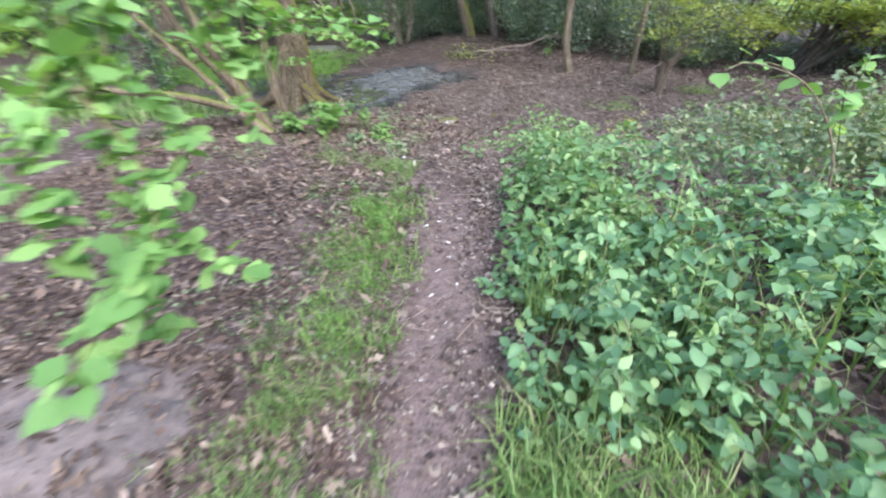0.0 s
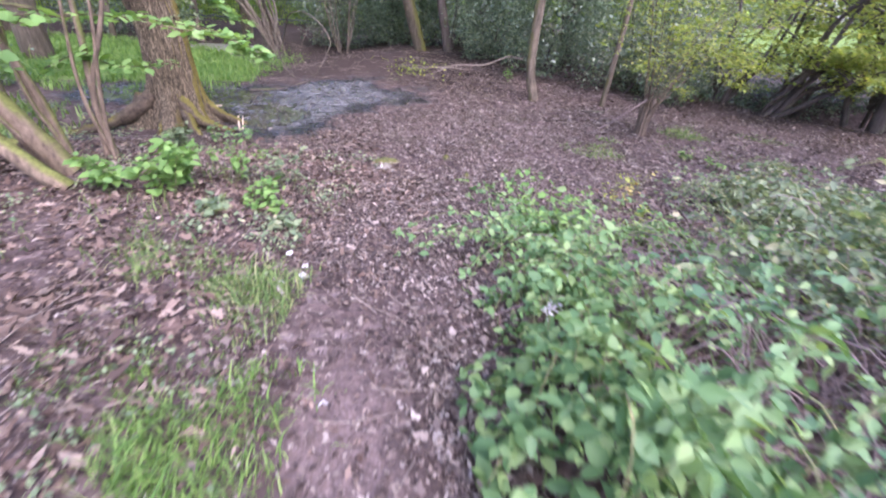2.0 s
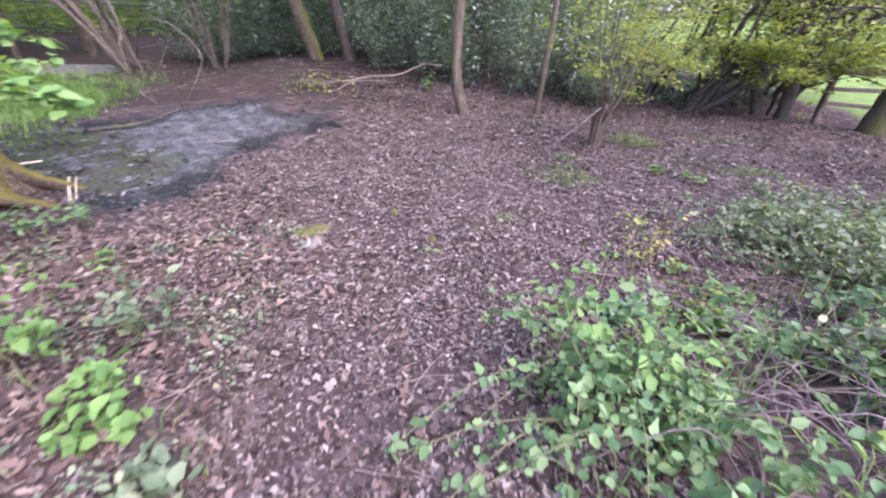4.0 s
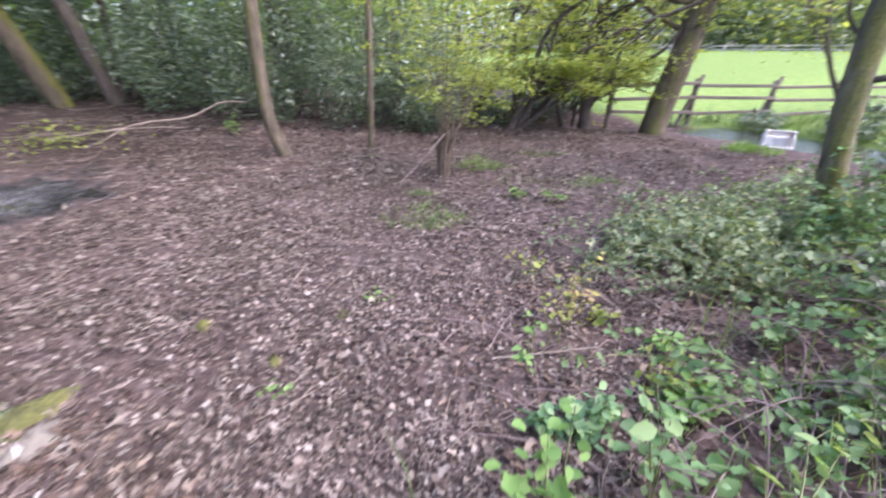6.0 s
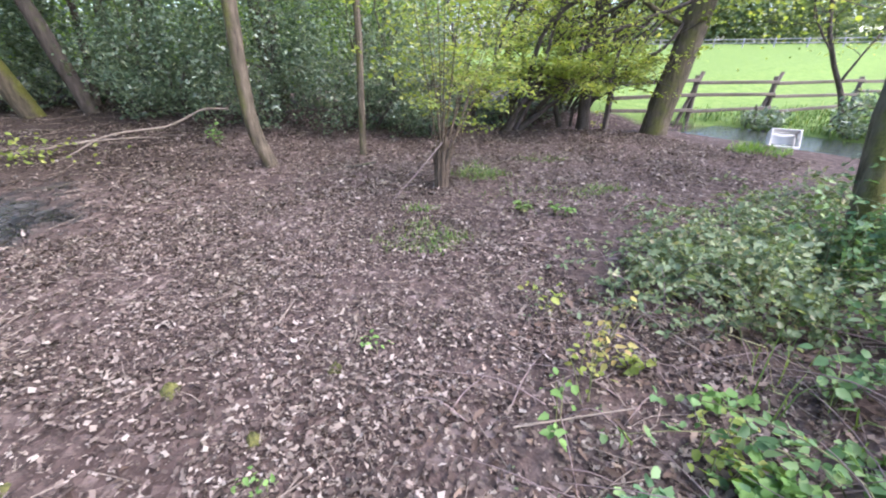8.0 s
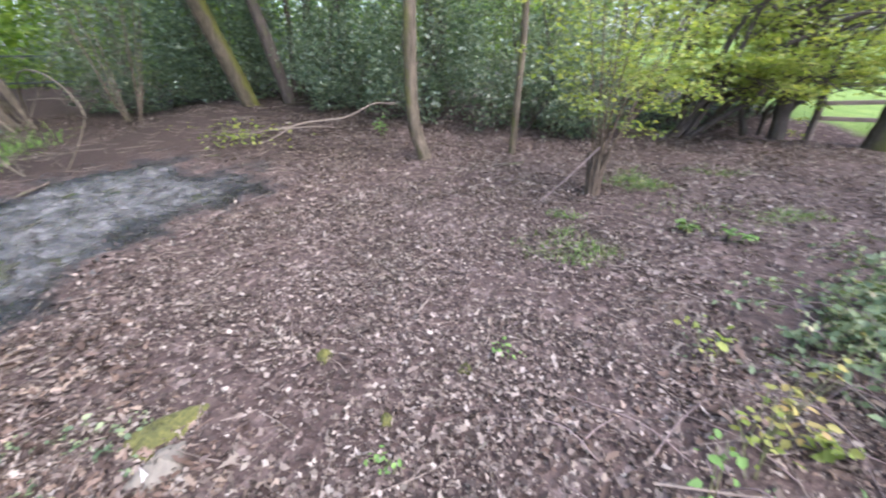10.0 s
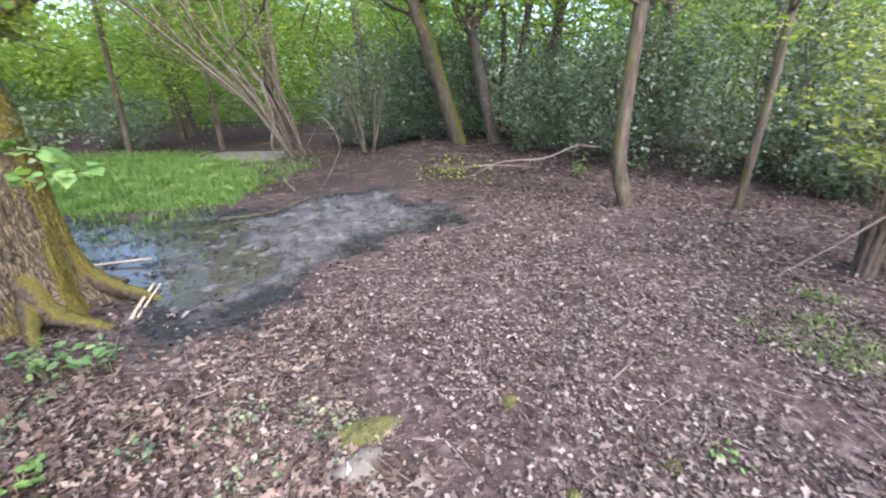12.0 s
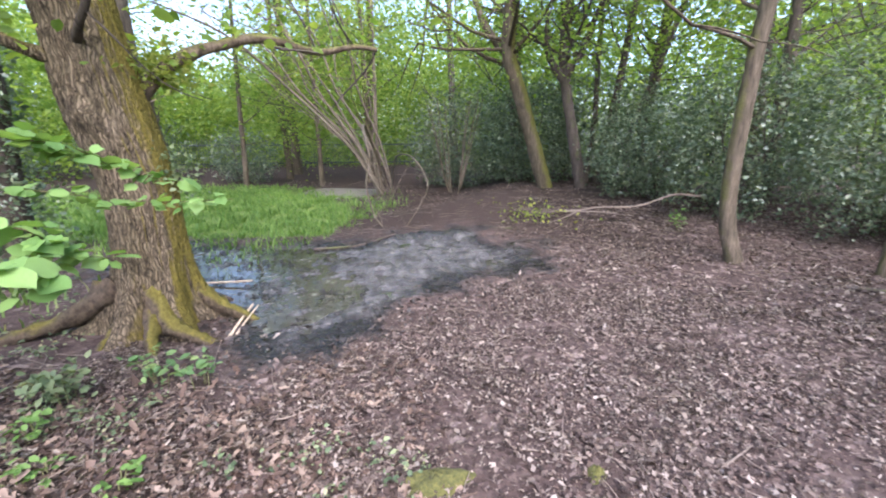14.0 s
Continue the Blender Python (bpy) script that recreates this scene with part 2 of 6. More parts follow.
def ground_material():
    m, nt, p, geo = material("woodland floor")
    pos = geo.outputs["Position"]
    att = {}
    for k in ("mud", "path", "field", "sand", "soil", "core"):
        a = nt.nodes.new("ShaderNodeAttribute")
        a.attribute_name = k
        att[k] = a.outputs["Fac"]
    v = nt.nodes.new("ShaderNodeTexVoronoi")
    v.inputs["Scale"].default_value = 19
    nt.links.new(pos, v.inputs["Vector"])
    bw = nt.nodes.new("ShaderNodeSeparateColor")
    nt.links.new(v.outputs["Color"], bw.inputs[0])
    litter = ramp(nt, bw.outputs[0], [(0, (0.045, 0.032, 0.028)), (0.5, (0.09, 0.066, 0.058)), (0.85, (0.15, 0.115, 0.102)), (1, (0.25, 0.2, 0.18))])
    fine, mid, big = noise_tex(nt, pos, 70, 5), noise_tex(nt, pos, 7, 5), noise_tex(nt, pos, 0.8, 4)
    soil = ramp(nt, fine, [(0.3, (0.05, 0.036, 0.032)), (0.7, (0.12, 0.09, 0.08))])
    col = mix_rgb(nt, span(nt, mid, 0.42, 0.6), litter, soil)
    col = mix_rgb(nt, span(nt, big, 0.35, 0.7), col, mix_rgb(nt, 0.55, col, (0.62, 0.55, 0.52), "MULTIPLY"))
    path = ramp(nt, fine, [(0.3, (0.075, 0.054, 0.049)), (0.7, (0.17, 0.128, 0.116))])
    col = mix_rgb(nt, span(nt, math_node(nt, "ADD", att["path"], math_node(nt, "MULTIPLY", mid, 0.5)), 0.5, 0.95), col, path)
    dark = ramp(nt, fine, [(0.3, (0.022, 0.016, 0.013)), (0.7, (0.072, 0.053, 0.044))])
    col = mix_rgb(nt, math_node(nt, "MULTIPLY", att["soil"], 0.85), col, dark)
    sand = ramp(nt, mid, [(0.3, (0.08, 0.062, 0.055)), (0.7, (0.16, 0.13, 0.118))])
    col = mix_rgb(nt, span(nt, math_node(nt, "ADD", att["sand"], math_node(nt, "MULTIPLY", mid, 0.4)), 0.5, 0.8), col, sand)
    grass = ramp(nt, noise_tex(nt, pos, 3, 6), [(0.3, (0.09, 0.145, 0.035)), (0.7, (0.165, 0.22, 0.058))])
    col = mix_rgb(nt, span(nt, math_node(nt, "ADD", att["field"], math_node(nt, "MULTIPLY", mid, 0.4)), 0.5, 0.9), col, grass)
    wet = span(nt, math_node(nt, "ADD", att["mud"], math_node(nt, "MULTIPLY", mid, 0.7)), 0.45, 1.15)
    mud = ramp(nt, noise_tex(nt, pos, 6, 8, 0.78), [(0.34, (0.018, 0.016, 0.015)), (0.45, (0.05, 0.046, 0.045)), (0.56, (0.115, 0.108, 0.106)), (0.7, (0.22, 0.208, 0.203))])
    mud = mix_rgb(nt, span(nt, math_node(nt, "ADD", att["core"], math_node(nt, "MULTIPLY", mid, 0.6)), 0.45, 1.0), (0.018, 0.016, 0.015), mud)
    col = mix_rgb(nt, wet, col, mud)
    nt.links.new(col, p.inputs["Base Color"])
    dry = ramp(nt, noise_tex(nt, pos, 9, 5), [(0.4, (0.1, 0.1, 0.1)), (0.62, (0.42, 0.42, 0.42))])
    nt.links.new(mix_rgb(nt, wet, (0.95, 0.95, 0.95), dry), p.inputs["Roughness"])
    nt.links.new(mix_rgb(nt, wet, (0.08, 0.08, 0.08), (0.5, 0.5, 0.5)), p.inputs["Specular IOR Level"])
    hgt = math_node(nt, "ADD", math_node(nt, "MULTIPLY", fine, 0.35), math_node(nt, "ADD", math_node(nt, "MULTIPLY", mid, 1.0), math_node(nt, "MULTIPLY", v.outputs["Distance"], 0.6)))
    bump(nt, hgt, 0.8, 0.03, p)
    return m


def water_material(name, colour, scum, ripple=0.1):
    m, nt, p, geo = material(name)
    n = noise_tex(nt, geo.outputs["Position"], 5, 6, 0.7)
    f = span(nt, n, 0.56, 0.7)
    nt.links.new(mix_rgb(nt, f, colour, scum), p.inputs["Base Color"])
    nt.links.new(mix_rgb(nt, f, (0.03, 0.03, 0.03), (0.35, 0.35, 0.35)), p.inputs["Roughness"])
    p.inputs["IOR"].default_value = 1.33
    p.inputs["Specular IOR Level"].default_value = 0.6
    bump(nt, noise_tex(nt, geo.outputs["Position"], 7, 2), ripple, 0.02, p)
    return m


M_FAR = leaf_material("far tree leaf", [(0, (0.1, 0.145, 0.075)), (0.6, (0.17, 0.22, 0.11)), (1, (0.26, 0.31, 0.15))], 0.7, 0.5)
M_GROUND = ground_material()
M_WATER = water_material("murky puddle water", (0.05, 0.05, 0.038), (0.15, 0.146, 0.115), 0.12)
M_SILT = plain("pale silt", [(0.3, (0.12, 0.105, 0.09)), (0.7, (0.22, 0.195, 0.17))], 6, 0.5)
M_STREAM = water_material("stream water", (0.05, 0.055, 0.05), (0.08, 0.085, 0.07), 0.7)

# ---- builders ----
rng = np.random.default_rng(11)


def smooth01(a):
    u = np.clip(a, 0, 1)
    return u * u * (3 - 2 * u)


def mesh_of(name, verts, faces, mat, smooth=False):
    me = bpy.data.meshes.new(name)
    verts, faces = np.asarray(verts, np.float32), np.asarray(faces, np.int32)
    n, k = faces.shape
    me.vertices.add(len(verts))
    me.vertices.foreach_set("co", verts.ravel())
    me.loops.add(n * k)
    me.loops.foreach_set("vertex_index", faces.ravel())
    me.polygons.add(n)
    me.polygons.foreach_set("loop_start", np.arange(0, n * k, k, dtype=np.int32))
    if smooth:
        me.polygons.foreach_set("use_smooth", np.ones(n, bool))
    me.update(calc_edges=True)
    me.materials.append(mat)
    return me


def join(pieces):
    vs, fs, o = [], [], 0
    for v, f in pieces:
        vs.append(v)
        fs.append(np.asarray(f) + o)
        o += len(v)
    return np.concatenate(vs), np.concatenate(fs)


def thing(name, loc, label, category, group="", kind=""):
    ob = new(name)
    ob.empty_display_size = 0.2
    ob.location = loc
    return tagged(ob, label, category, group, kind)


def part(name, shape, mat, parent, label="", smooth=False, origin=None):
    """One mesh under a thing; shape in world places."""
    o = np.array(origin if origin is not None else parent.location)
    me = mesh_of(name, np.asarray(shape[0]) - o, shape[1], mat, smooth)
    ob = new(name, me)
    ob.parent = parent
    if label:
        ob["label"] = label
    if name in ("leaves", "crown", "canes", "twigs", "branches", "leaf_tuft", "fluff"):
        ob["kind"] = "stuff"
    return ob


def single(name, shape, mat, label, category, group="", kind="", smooth=False):
    ob = new(name, mesh_of(name, shape[0], shape[1], mat, smooth))
    return tagged(ob, label, category, group, kind)


def curve_points(pts, n):
    """n points along a smooth line through pts."""
    p = np.asarray(pts, float)
    p = np.vstack([2 * p[0] - p[1], p, 2 * p[-1] - p[-2]])
    u = np.linspace(0, len(pts) - 1, n)
    i = np.minimum(u.astype(int), len(pts) - 2)
    t = (u - i)[:, None]
    a, b, c, d = p[i], p[i + 1], p[i + 2], p[i + 3]
    return 0.5 * (2 * b + (c - a) * t + (2 * a - 5 * b + 4 * c - d) * t ** 2 + (3 * b - a - 3 * c + d) * t ** 3)


def tube(pts, r0, r1, n=10, seg=7, rough=0.12, flare=0.0):
    """A tapered, slightly knobbly limb; flare widens its foot."""
    c = curve_points(pts, n)
    t = np.linspace(0, 1, n)
    r = r0 + (r1 - r0) * t + flare * r0 * np.exp(-t * n * 0.9)
    d = np.gradient(c, axis=0)
    d /= np.linalg.norm(d, axis=1)[:, None] + 1e-9
    ref = np.where(np.abs(d[:, 2:3]) > 0.8, [[1.0, 0, 0]], [[0, 0, 1.0]])
    a = np.cross(d, ref)
    a /= np.linalg.norm(a, axis=1)[:, None] + 1e-9
    b = np.cross(d, a)
    th = np.linspace(0, 2 * np.pi, seg, endpoint=False)
    k = r[:, None] * (1 + rough * rng.standard_normal((n, seg)) * 0.6)
    v = c[:, None] + k[..., None] * (np.cos(th)[None, :, None] * a[:, None] + np.sin(th)[None, :, None] * b[:, None])
    i, j = np.meshgrid(np.arange(n - 1), np.arange(seg), indexing="ij")
    j2 = (j + 1) % seg
    f = np.stack([i * seg + j, i * seg + j2, (i + 1) * seg + j2, (i + 1) * seg + j], -1).reshape(-1, 4)
    v = v.reshape(-1, 3)
    return v, f


OVATE = np.array([(0, 0, 0), (0.33, 0.3, 0.07), (0.27, 0.72, 0.06), (0, 1, -0.08), (-0.27, 0.72, 0.06), (-0.33, 0.3, 0.07)])
NARROW = np.array([(0, 0, 0), (0.17, 0.3, 0.05), (0.13, 0.7, 0.03), (0, 1, -0.1), (-0.13, 0.7, 0.03), (-0.17, 0.3, 0.05)])
ROUND = np.array([(0, 0, 0), (0.3, 0.13, 0.05), (0.42, 0.42, 0.07), (0.24, 0.78, 0.0), (0, 1.06, -0.16), (-0.24, 0.78, 0.0), (-0.42, 0.42, 0.07), (-0.3, 0.13, 0.05), (0, 0.5, -0.02)])
DIAMOND = np.array([(0, 0, 0), (0.34, 0.45, 0.1), (0, 1, -0.06), (-0.34, 0.5, 0.08)])
BRAMBLE = np.array([(0, 0, 0), (0.2, 0.1, 0.05), (0.36, 0.4, 0.09), (0.25, 0.74, 0.03), (0, 1.1, -0.16), (-0.25, 0.76, 0.03), (-0.36, 0.4, 0.09), (-0.2, 0.1, 0.05), (0, 0.5, -0.05)])
CURLED = np.array([(0, 0, 0.05), (0.3, 0.3, 0.2), (0.26, 0.75, 0.12), (0, 1, 0.14), (-0.26, 0.75, 0.02), (-0.3, 0.3, 0.16)])
TORN = np.array([(0, 0, 0.03), (0.42, 0.22, 0.22), (0.16, 0.62, 0.05), (0.2, 1, 0.16), (-0.34, 0.66, 0.03), (-0.2, 0.24, 0.18)])
SHRED = np.array([(0, 0, 0.02), (0.24, 0.4, 0.26), (0.06, 1, 0.12), (-0.22, 0.5, 0.2)])
LOBED = np.array([(0, 0, 0.02), (0, 0.36, 0.0), (0, 1, 0.12), (0.24, 0.2, 0.1), (0.11, 0.36, 0.04), (0.34, 0.56, 0.18), (0.15, 0.7, 0.07), (0.2, 0.88, 0.16), (-0.24, 0.24, 0.12), (-0.11, 0.38, 0.04), (-0.32, 0.58, 0.1), (-0.14, 0.72, 0.06), (-0.2, 0.9, 0.04)])
LOBED_FACES = np.array([(0, 3, 4, 1), (1, 4, 5, 6), (1, 6, 7, 2), (0, 1, 9, 8), (1, 11, 10, 9), (1, 2, 12, 11)])
rows = [(0.0, 0.04), (0.18, 0.33), (0.42, 0.45), (0.66, 0.41), (0.86, 0.22), (1.06, 0.01)]
BROAD = np.array([(sx * w, v, 0.1 * abs(sx) * w - 0.16 * v * v + (0.03 * math.sin(9 * v) if sx else 0)) for v, w in rows for sx in (-1, 0, 1)])
BROAD_FACES = np.array([(k * 3 + q, k * 3 + q + 1, k * 3 + q + 4, k * 3 + q + 3) for k in range(5) for q in range(2)])
LEAF_FACES = np.array([(0, 1, 2, 3), (0, 3, 4, 5)])
ROUND_FACES = np.array([(0, 1, 2, 8), (8, 2, 3, 4), (8, 4, 5, 6), (0, 8, 6, 7)])


def leaves(P, size, shape=OVATE, tilt=0.6, spread=0.3, heading=None, droop=0.2):
    """Leaves at P: size metres long, facing mostly up, more askew with tilt."""
    n = len(P)
    nrm = np.stack([tilt * rng.standard_normal(n), tilt * rng.standard_normal(n), np.ones(n)], 1)
    nrm /= np.linalg.norm(nrm, axis=1)[:, None]
    if heading is None:
        a = rng.uniform(0, 2 * np.pi, n)
        heading = np.stack([np.cos(a), np.sin(a), -droop + 0 * a], 1)
    d = heading - nrm * np.sum(heading * nrm, 1)[:, None]
    d /= np.linalg.norm(d, axis=1)[:, None] + 1e-9
    s = np.cross(d, nrm)
    k = size * np.exp(spread * np.clip(rng.standard_normal(n), -1.8, 1.3))
    faces = BROAD_FACES if len(shape) == 18 else LOBED_FACES if len(shape) == 13 else ROUND_FACES if len(shape) == 9 else LEAF_FACES if len(shape) == 6 else np.array([(0, 1, 2, 3)])
    T = shape[None] * (1 + (0.22 if len(shape) == 4 else 0.12 if len(shape) < 9 else 0.2 if shape is LOBED else 0.07) * rng.standard_normal((n, len(shape), 3)))
    v = P[:, None] + k[:, None, None] * (T[..., 0:1] * s[:, None] + T[..., 1:2] * d[:, None] + T[..., 2:3] * nrm[:, None])
    f = (np.arange(n)[:, None, None] * len(shape) + faces[None]).reshape(-1, 4)
    return v.reshape(-1, 3), f


def threes(P, size, tilt=0.45, shape=ROUND):
    """Leaves of three leaflets."""
    n = len(P)
    a = rng.uniform(0, 2 * np.pi, n)
    out = []
    for turn, k in ((0, 1.0), (1.25, 0.85), (-1.25, 0.85)):
        h = np.stack([np.cos(a + turn), np.sin(a + turn), -0.25 + 0 * a], 1)
        out.append(leaves(P + 0.12 * size * h, size * k, shape, tilt, 0.32, h))
    return join(out)


def blades(P, height, width=0.006, lean=0.5):
    """Grass: bent blades of three joints."""
    n = len(P)
    a = rng.uniform(0, 2 * np.pi, n)
    out = np.stack([np.cos(a), np.sin(a), 0 * a], 1)
    side = np.stack([-np.sin(a), np.cos(a), 0 * a], 1)
    h = (height * np.exp(0.35 * rng.standard_normal(n)))[:, None]
    l = lean * rng.uniform(0.2, 1.4, n)[:, None]
    up = np.array([[0, 0, 1.0]])
    w = width * rng.uniform(0.7, 1.4, n)[:, None]
    m = P + h * (0.55 * up + 0.25 * l * out)
    t = P + h * (0.95 * up * (1 - 0.3 * l) + 0.85 * l * out)
    v = np.stack([P - w * side, P + w * side, m + 0.8 * w * side, m - 0.8 * w * side, t + 0.12 * w * side, t - 0.12 * w * side], 1)
    f = (np.arange(n)[:, None, None] * 6 + np.array([(0, 1, 2, 3), (3, 2, 4, 5)])[None]).reshape(-1, 4)
    return v.reshape(-1, 3), f


def inside(poly, x, y):
    p = np.asarray(poly)
    r = np.zeros(len(x), bool)
    j = len(p) - 1
    for i in range(len(p)):
        hit = (p[i, 1] > y) != (p[j, 1] > y)
        with np.errstate(divide="ignore", invalid="ignore"):
            xx = (p[j, 0] - p[i, 0]) * (y - p[i, 1]) / (p[j, 1] - p[i, 1]) + p[i, 0]
        r ^= hit & (x < xx)
        j = i
    return r


def edge_distance(poly, x, y):
    """Signed distance to a closed outline, positive inside."""
    p = np.asarray(poly, float)
    best = np.full(len(x), 1e9)
    for a, b in zip(p, np.roll(p, -1, 0)):
        ab = b - a
        t = np.clip(((x - a[0]) * ab[0] + (y - a[1]) * ab[1]) / (ab @ ab), 0, 1)
        best = np.minimum(best, np.hypot(x - a[0] - t * ab[0], y - a[1] - t * ab[1]))
    return np.where(inside(poly, x, y), best, -best)


def line_distance(line, x, y):
    p = np.asarray(line, float)
    best = np.full(np.shape(x), 1e9)
    for a, b in zip(p[:-1], p[1:]):
        ab = b - a
        t = np.clip(((x - a[0]) * ab[0] + (y - a[1]) * ab[1]) / (ab @ ab), 0, 1)
        best = np.minimum(best, np.hypot(x - a[0] - t * ab[0], y - a[1] - t * ab[1]))
    return best


def waves(x, y, k=1.0):
    """A cheap uneven field between about -1 and 1."""
    return (np.sin(1.7 * k * x + 0.6 * np.sin(2.3 * k * y)) + np.sin(2.1 * k * y + 1.3 * np.sin(1.1 * k * x) + 2) + 0.6 * np.sin(4.7 * k * x + 3.1 * k * y) + 0.5 * np.sin(6.1 * k * y - 3.7 * k * x + 1)) / 3.1


# ---- ground ----
MUD = [(-1.77, 8.01), (-1.25, 7.81), (-0.81, 8.17), (-0.68, 8.81), (-0.49, 9.47), (0.04, 10.12), (0.46, 10.92), (0.24, 11.66), (-0.41, 11.84), (-0.73, 12.2), (-2.12, 11.8), (-2.6, 11.0), (-3.7, 10.55), (-5.48, 10.08), (-4.93, 8.83), (-3.36, 8.57), (-2.37, 8.3)]
POOL = [(-1.9, 8.3), (-1.49, 8.31), (-1.19, 8.89), (-1.55, 9.63), (-2.17, 10.42), (-3.12, 10.56), (-5.11, 10.0), (-4.59, 9.12), (-2.94, 8.77)]
FAR_POOL = [(-6.81, 15.48), (-5.13, 14.96), (-4.53, 15.96), (-5.34, 16.82), (-6.94, 16.62)]
LAWN = [(-5.07, 10.26), (-3.77, 10.72), (-2.96, 11.16), (-3.24, 12.56), (-4.08, 13.96), (-5.93, 15.29), (-8.37, 16.47), (-10.76, 14.91), (-12.88, 12.56), (-9.19, 9.99), (-7.05, 9.34)]
TRACK = [(0.95, -3.0), (0.9, 1.2)] + [(0.94, 1.85), (0.87, 2.37), (0.81, 3.04), (0.66, 3.85), (0.49, 4.59), (0.42, 5.66), (0.53, 6.99), (0.81, 8.26)]
STREAM = [(11.75, 1.96), (11.6, 5.63), (11.9, 7.99), (11.85, 9.9), (10.5, 11.45), (8.38, 12.33), (6.92, 13.68), (5.6, 15.38)]
FIELD = [(11.2, 12.4), (12.55, 10.2), (12.55, 8.0), (12.15, 5.6), (12.6, 1.9), (45.0, -12.0), (130.0, -30.0), (130.0, 160.0), (22.0, 45.0), (12.5, 22.0)]


def height(x, y):
    x, y = np.asarray(x, float), np.asarray(y, float)
    brink = 6.3 + 1.3 * smooth01((0.3 - x) / 1.2)
    z = -0.05 + 0.36 * smooth01((brink - y) / 2.2) + 0.42 * smooth01((y - 11) / 4) * smooth01((x + 3) / 2.5)
    near = np.exp(-((np.hypot(x - 1, y - 6) / 25) ** 2))
    z = z + 0.015 * waves(x, y, 1.5) * near + 0.006 * waves(y, x, 6.0) * near
    sh = x.shape
    pool = edge_distance(POOL, x.ravel(), y.ravel()).reshape(sh)
    z = z - 0.034 * smooth01((pool + 0.25) / 0.5)
    far = edge_distance(FAR_POOL, x.ravel(), y.ravel()).reshape(sh)
    z = z - 0.06 * smooth01((far + 0.2) / 0.5)
    wet = smooth01((edge_distance(MUD, x.ravel(), y.ravel()).reshape(sh) + 0.15) / 0.4)
    z = z + wet * (0.02 * waves(x, y, 3.0) + 0.017 * waves(y + 3, x, 8.0) + 0.016 * waves(x - y, x + y, 15.0))
    z = z + 0.045 * np.clip(x - 20, 0, 75)
    st = line_distance(STREAM, x, y)
    z = z - 0.3 * smooth01((1.0 - st) / 0.8)
    z = z - 0.025 * smooth01((0.35 - line_distance(TRACK, x, y)) / 0.3) * smooth01((5.0 - y) / 2.0)
    return z


def axis_points(lo, hi, step, out):
    mid = np.arange(lo, hi, step)
    far = [step]
    while sum(far) < out:
        far.append(far[-1] * 1.16)
    c = np.cumsum(far)
    return np.concatenate([lo - c[::-1], mid, hi - step + c])


xs, ys = axis_points(-6, 6.5, 0.042, 900), axis_points(0.5, 13, 0.042, 900)
gx, gy = np.meshgrid(xs, ys, indexing="ij")
gz = height(gx, gy)
i, j = np.meshgrid(np.arange(len(xs) - 1), np.arange(len(ys) - 1), indexing="ij")
w = len(ys)
gf = np.stack([i * w + j, (i + 1) * w + j, (i + 1) * w + j + 1, i * w + j + 1], -1).reshape(-1, 4)
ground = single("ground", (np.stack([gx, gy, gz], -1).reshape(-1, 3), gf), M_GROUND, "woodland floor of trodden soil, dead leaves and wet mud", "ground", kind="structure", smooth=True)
fx, fy = gx.ravel(), gy.ravel()
zones = {
    "mud": smooth01((edge_distance(MUD, fx, fy) + 0.22 + 0.3 * waves(fx, fy, 2.2) + 0.2 * waves(fy, fx, 7)) / 0.6),
    "core": smooth01((edge_distance(MUD, fx, fy) - 0.05 + 0.3 * waves(fx, fy, 2.0)) / 0.7),
    "path": smooth01((0.3 + 0.06 * waves(fx, fy, 2.5) - line_distance(TRACK, fx, fy)) / 0.22) * (0.25 + 0.75 * smooth01((4.6 - fy) / 1.6)) * smooth01((6.4 - fy) / 1.5),
    "field": np.maximum(smooth01((edge_distance(FIELD, fx, fy) + 0.3) / 0.6), 0.85 * smooth01((edge_distance(LAWN, fx, fy) + 0.1) / 0.5)),
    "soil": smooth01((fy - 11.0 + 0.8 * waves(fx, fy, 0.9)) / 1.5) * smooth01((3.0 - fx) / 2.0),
    "sand": smooth01((0.55 - np.hypot((fx + 0.55) * 0.8, fy - 1.55)) / 0.3),
}
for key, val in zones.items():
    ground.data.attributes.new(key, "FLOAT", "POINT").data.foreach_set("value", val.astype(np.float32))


def sheet(name, outline, z, mat, label, category):
    bm = bmesh.new()
    bm.faces.new([bm.verts.new((x, y, z if x < 5 or y < 10.5 else -0.36)) for x, y in outline])
    bmesh.ops.triangulate(bm, faces=bm.faces[:])
    me = bpy.data.meshes.new(name)
    bm.to_mesh(me)
    bm.free()
    me.materials.append(mat)
    return tagged(new(name, me), label, category, kind="structure")


def widened(outline, d):
    c = np.mean(outline, 0)
    return [tuple(c + (np.array(p) - c) * (1 + d / np.hypot(*(np.array(p) - c)))) for p in outline]


sheet("water", widened(MUD, 0.1), -0.071, M_WATER, "shallow murky puddle reflecting patches of sky in black mud", "puddle")
sheet("water", widened(FAR_POOL, 0.2), -0.06, M_SILT, "pale shallow pool on bare mud", "puddle")
left = [(x - 1.0, y) for x, y in STREAM]
right = [(x + 1.0, y) for x, y in STREAM]
sheet("water", left + right[::-1], -0.1, M_STREAM, "narrow stream reflecting the pale sky below a fence", "stream")


# ---- trees ----
def on_ground(x, y, dz=0.0):
    return np.stack([x, y, height(x, y) + dz], 1)


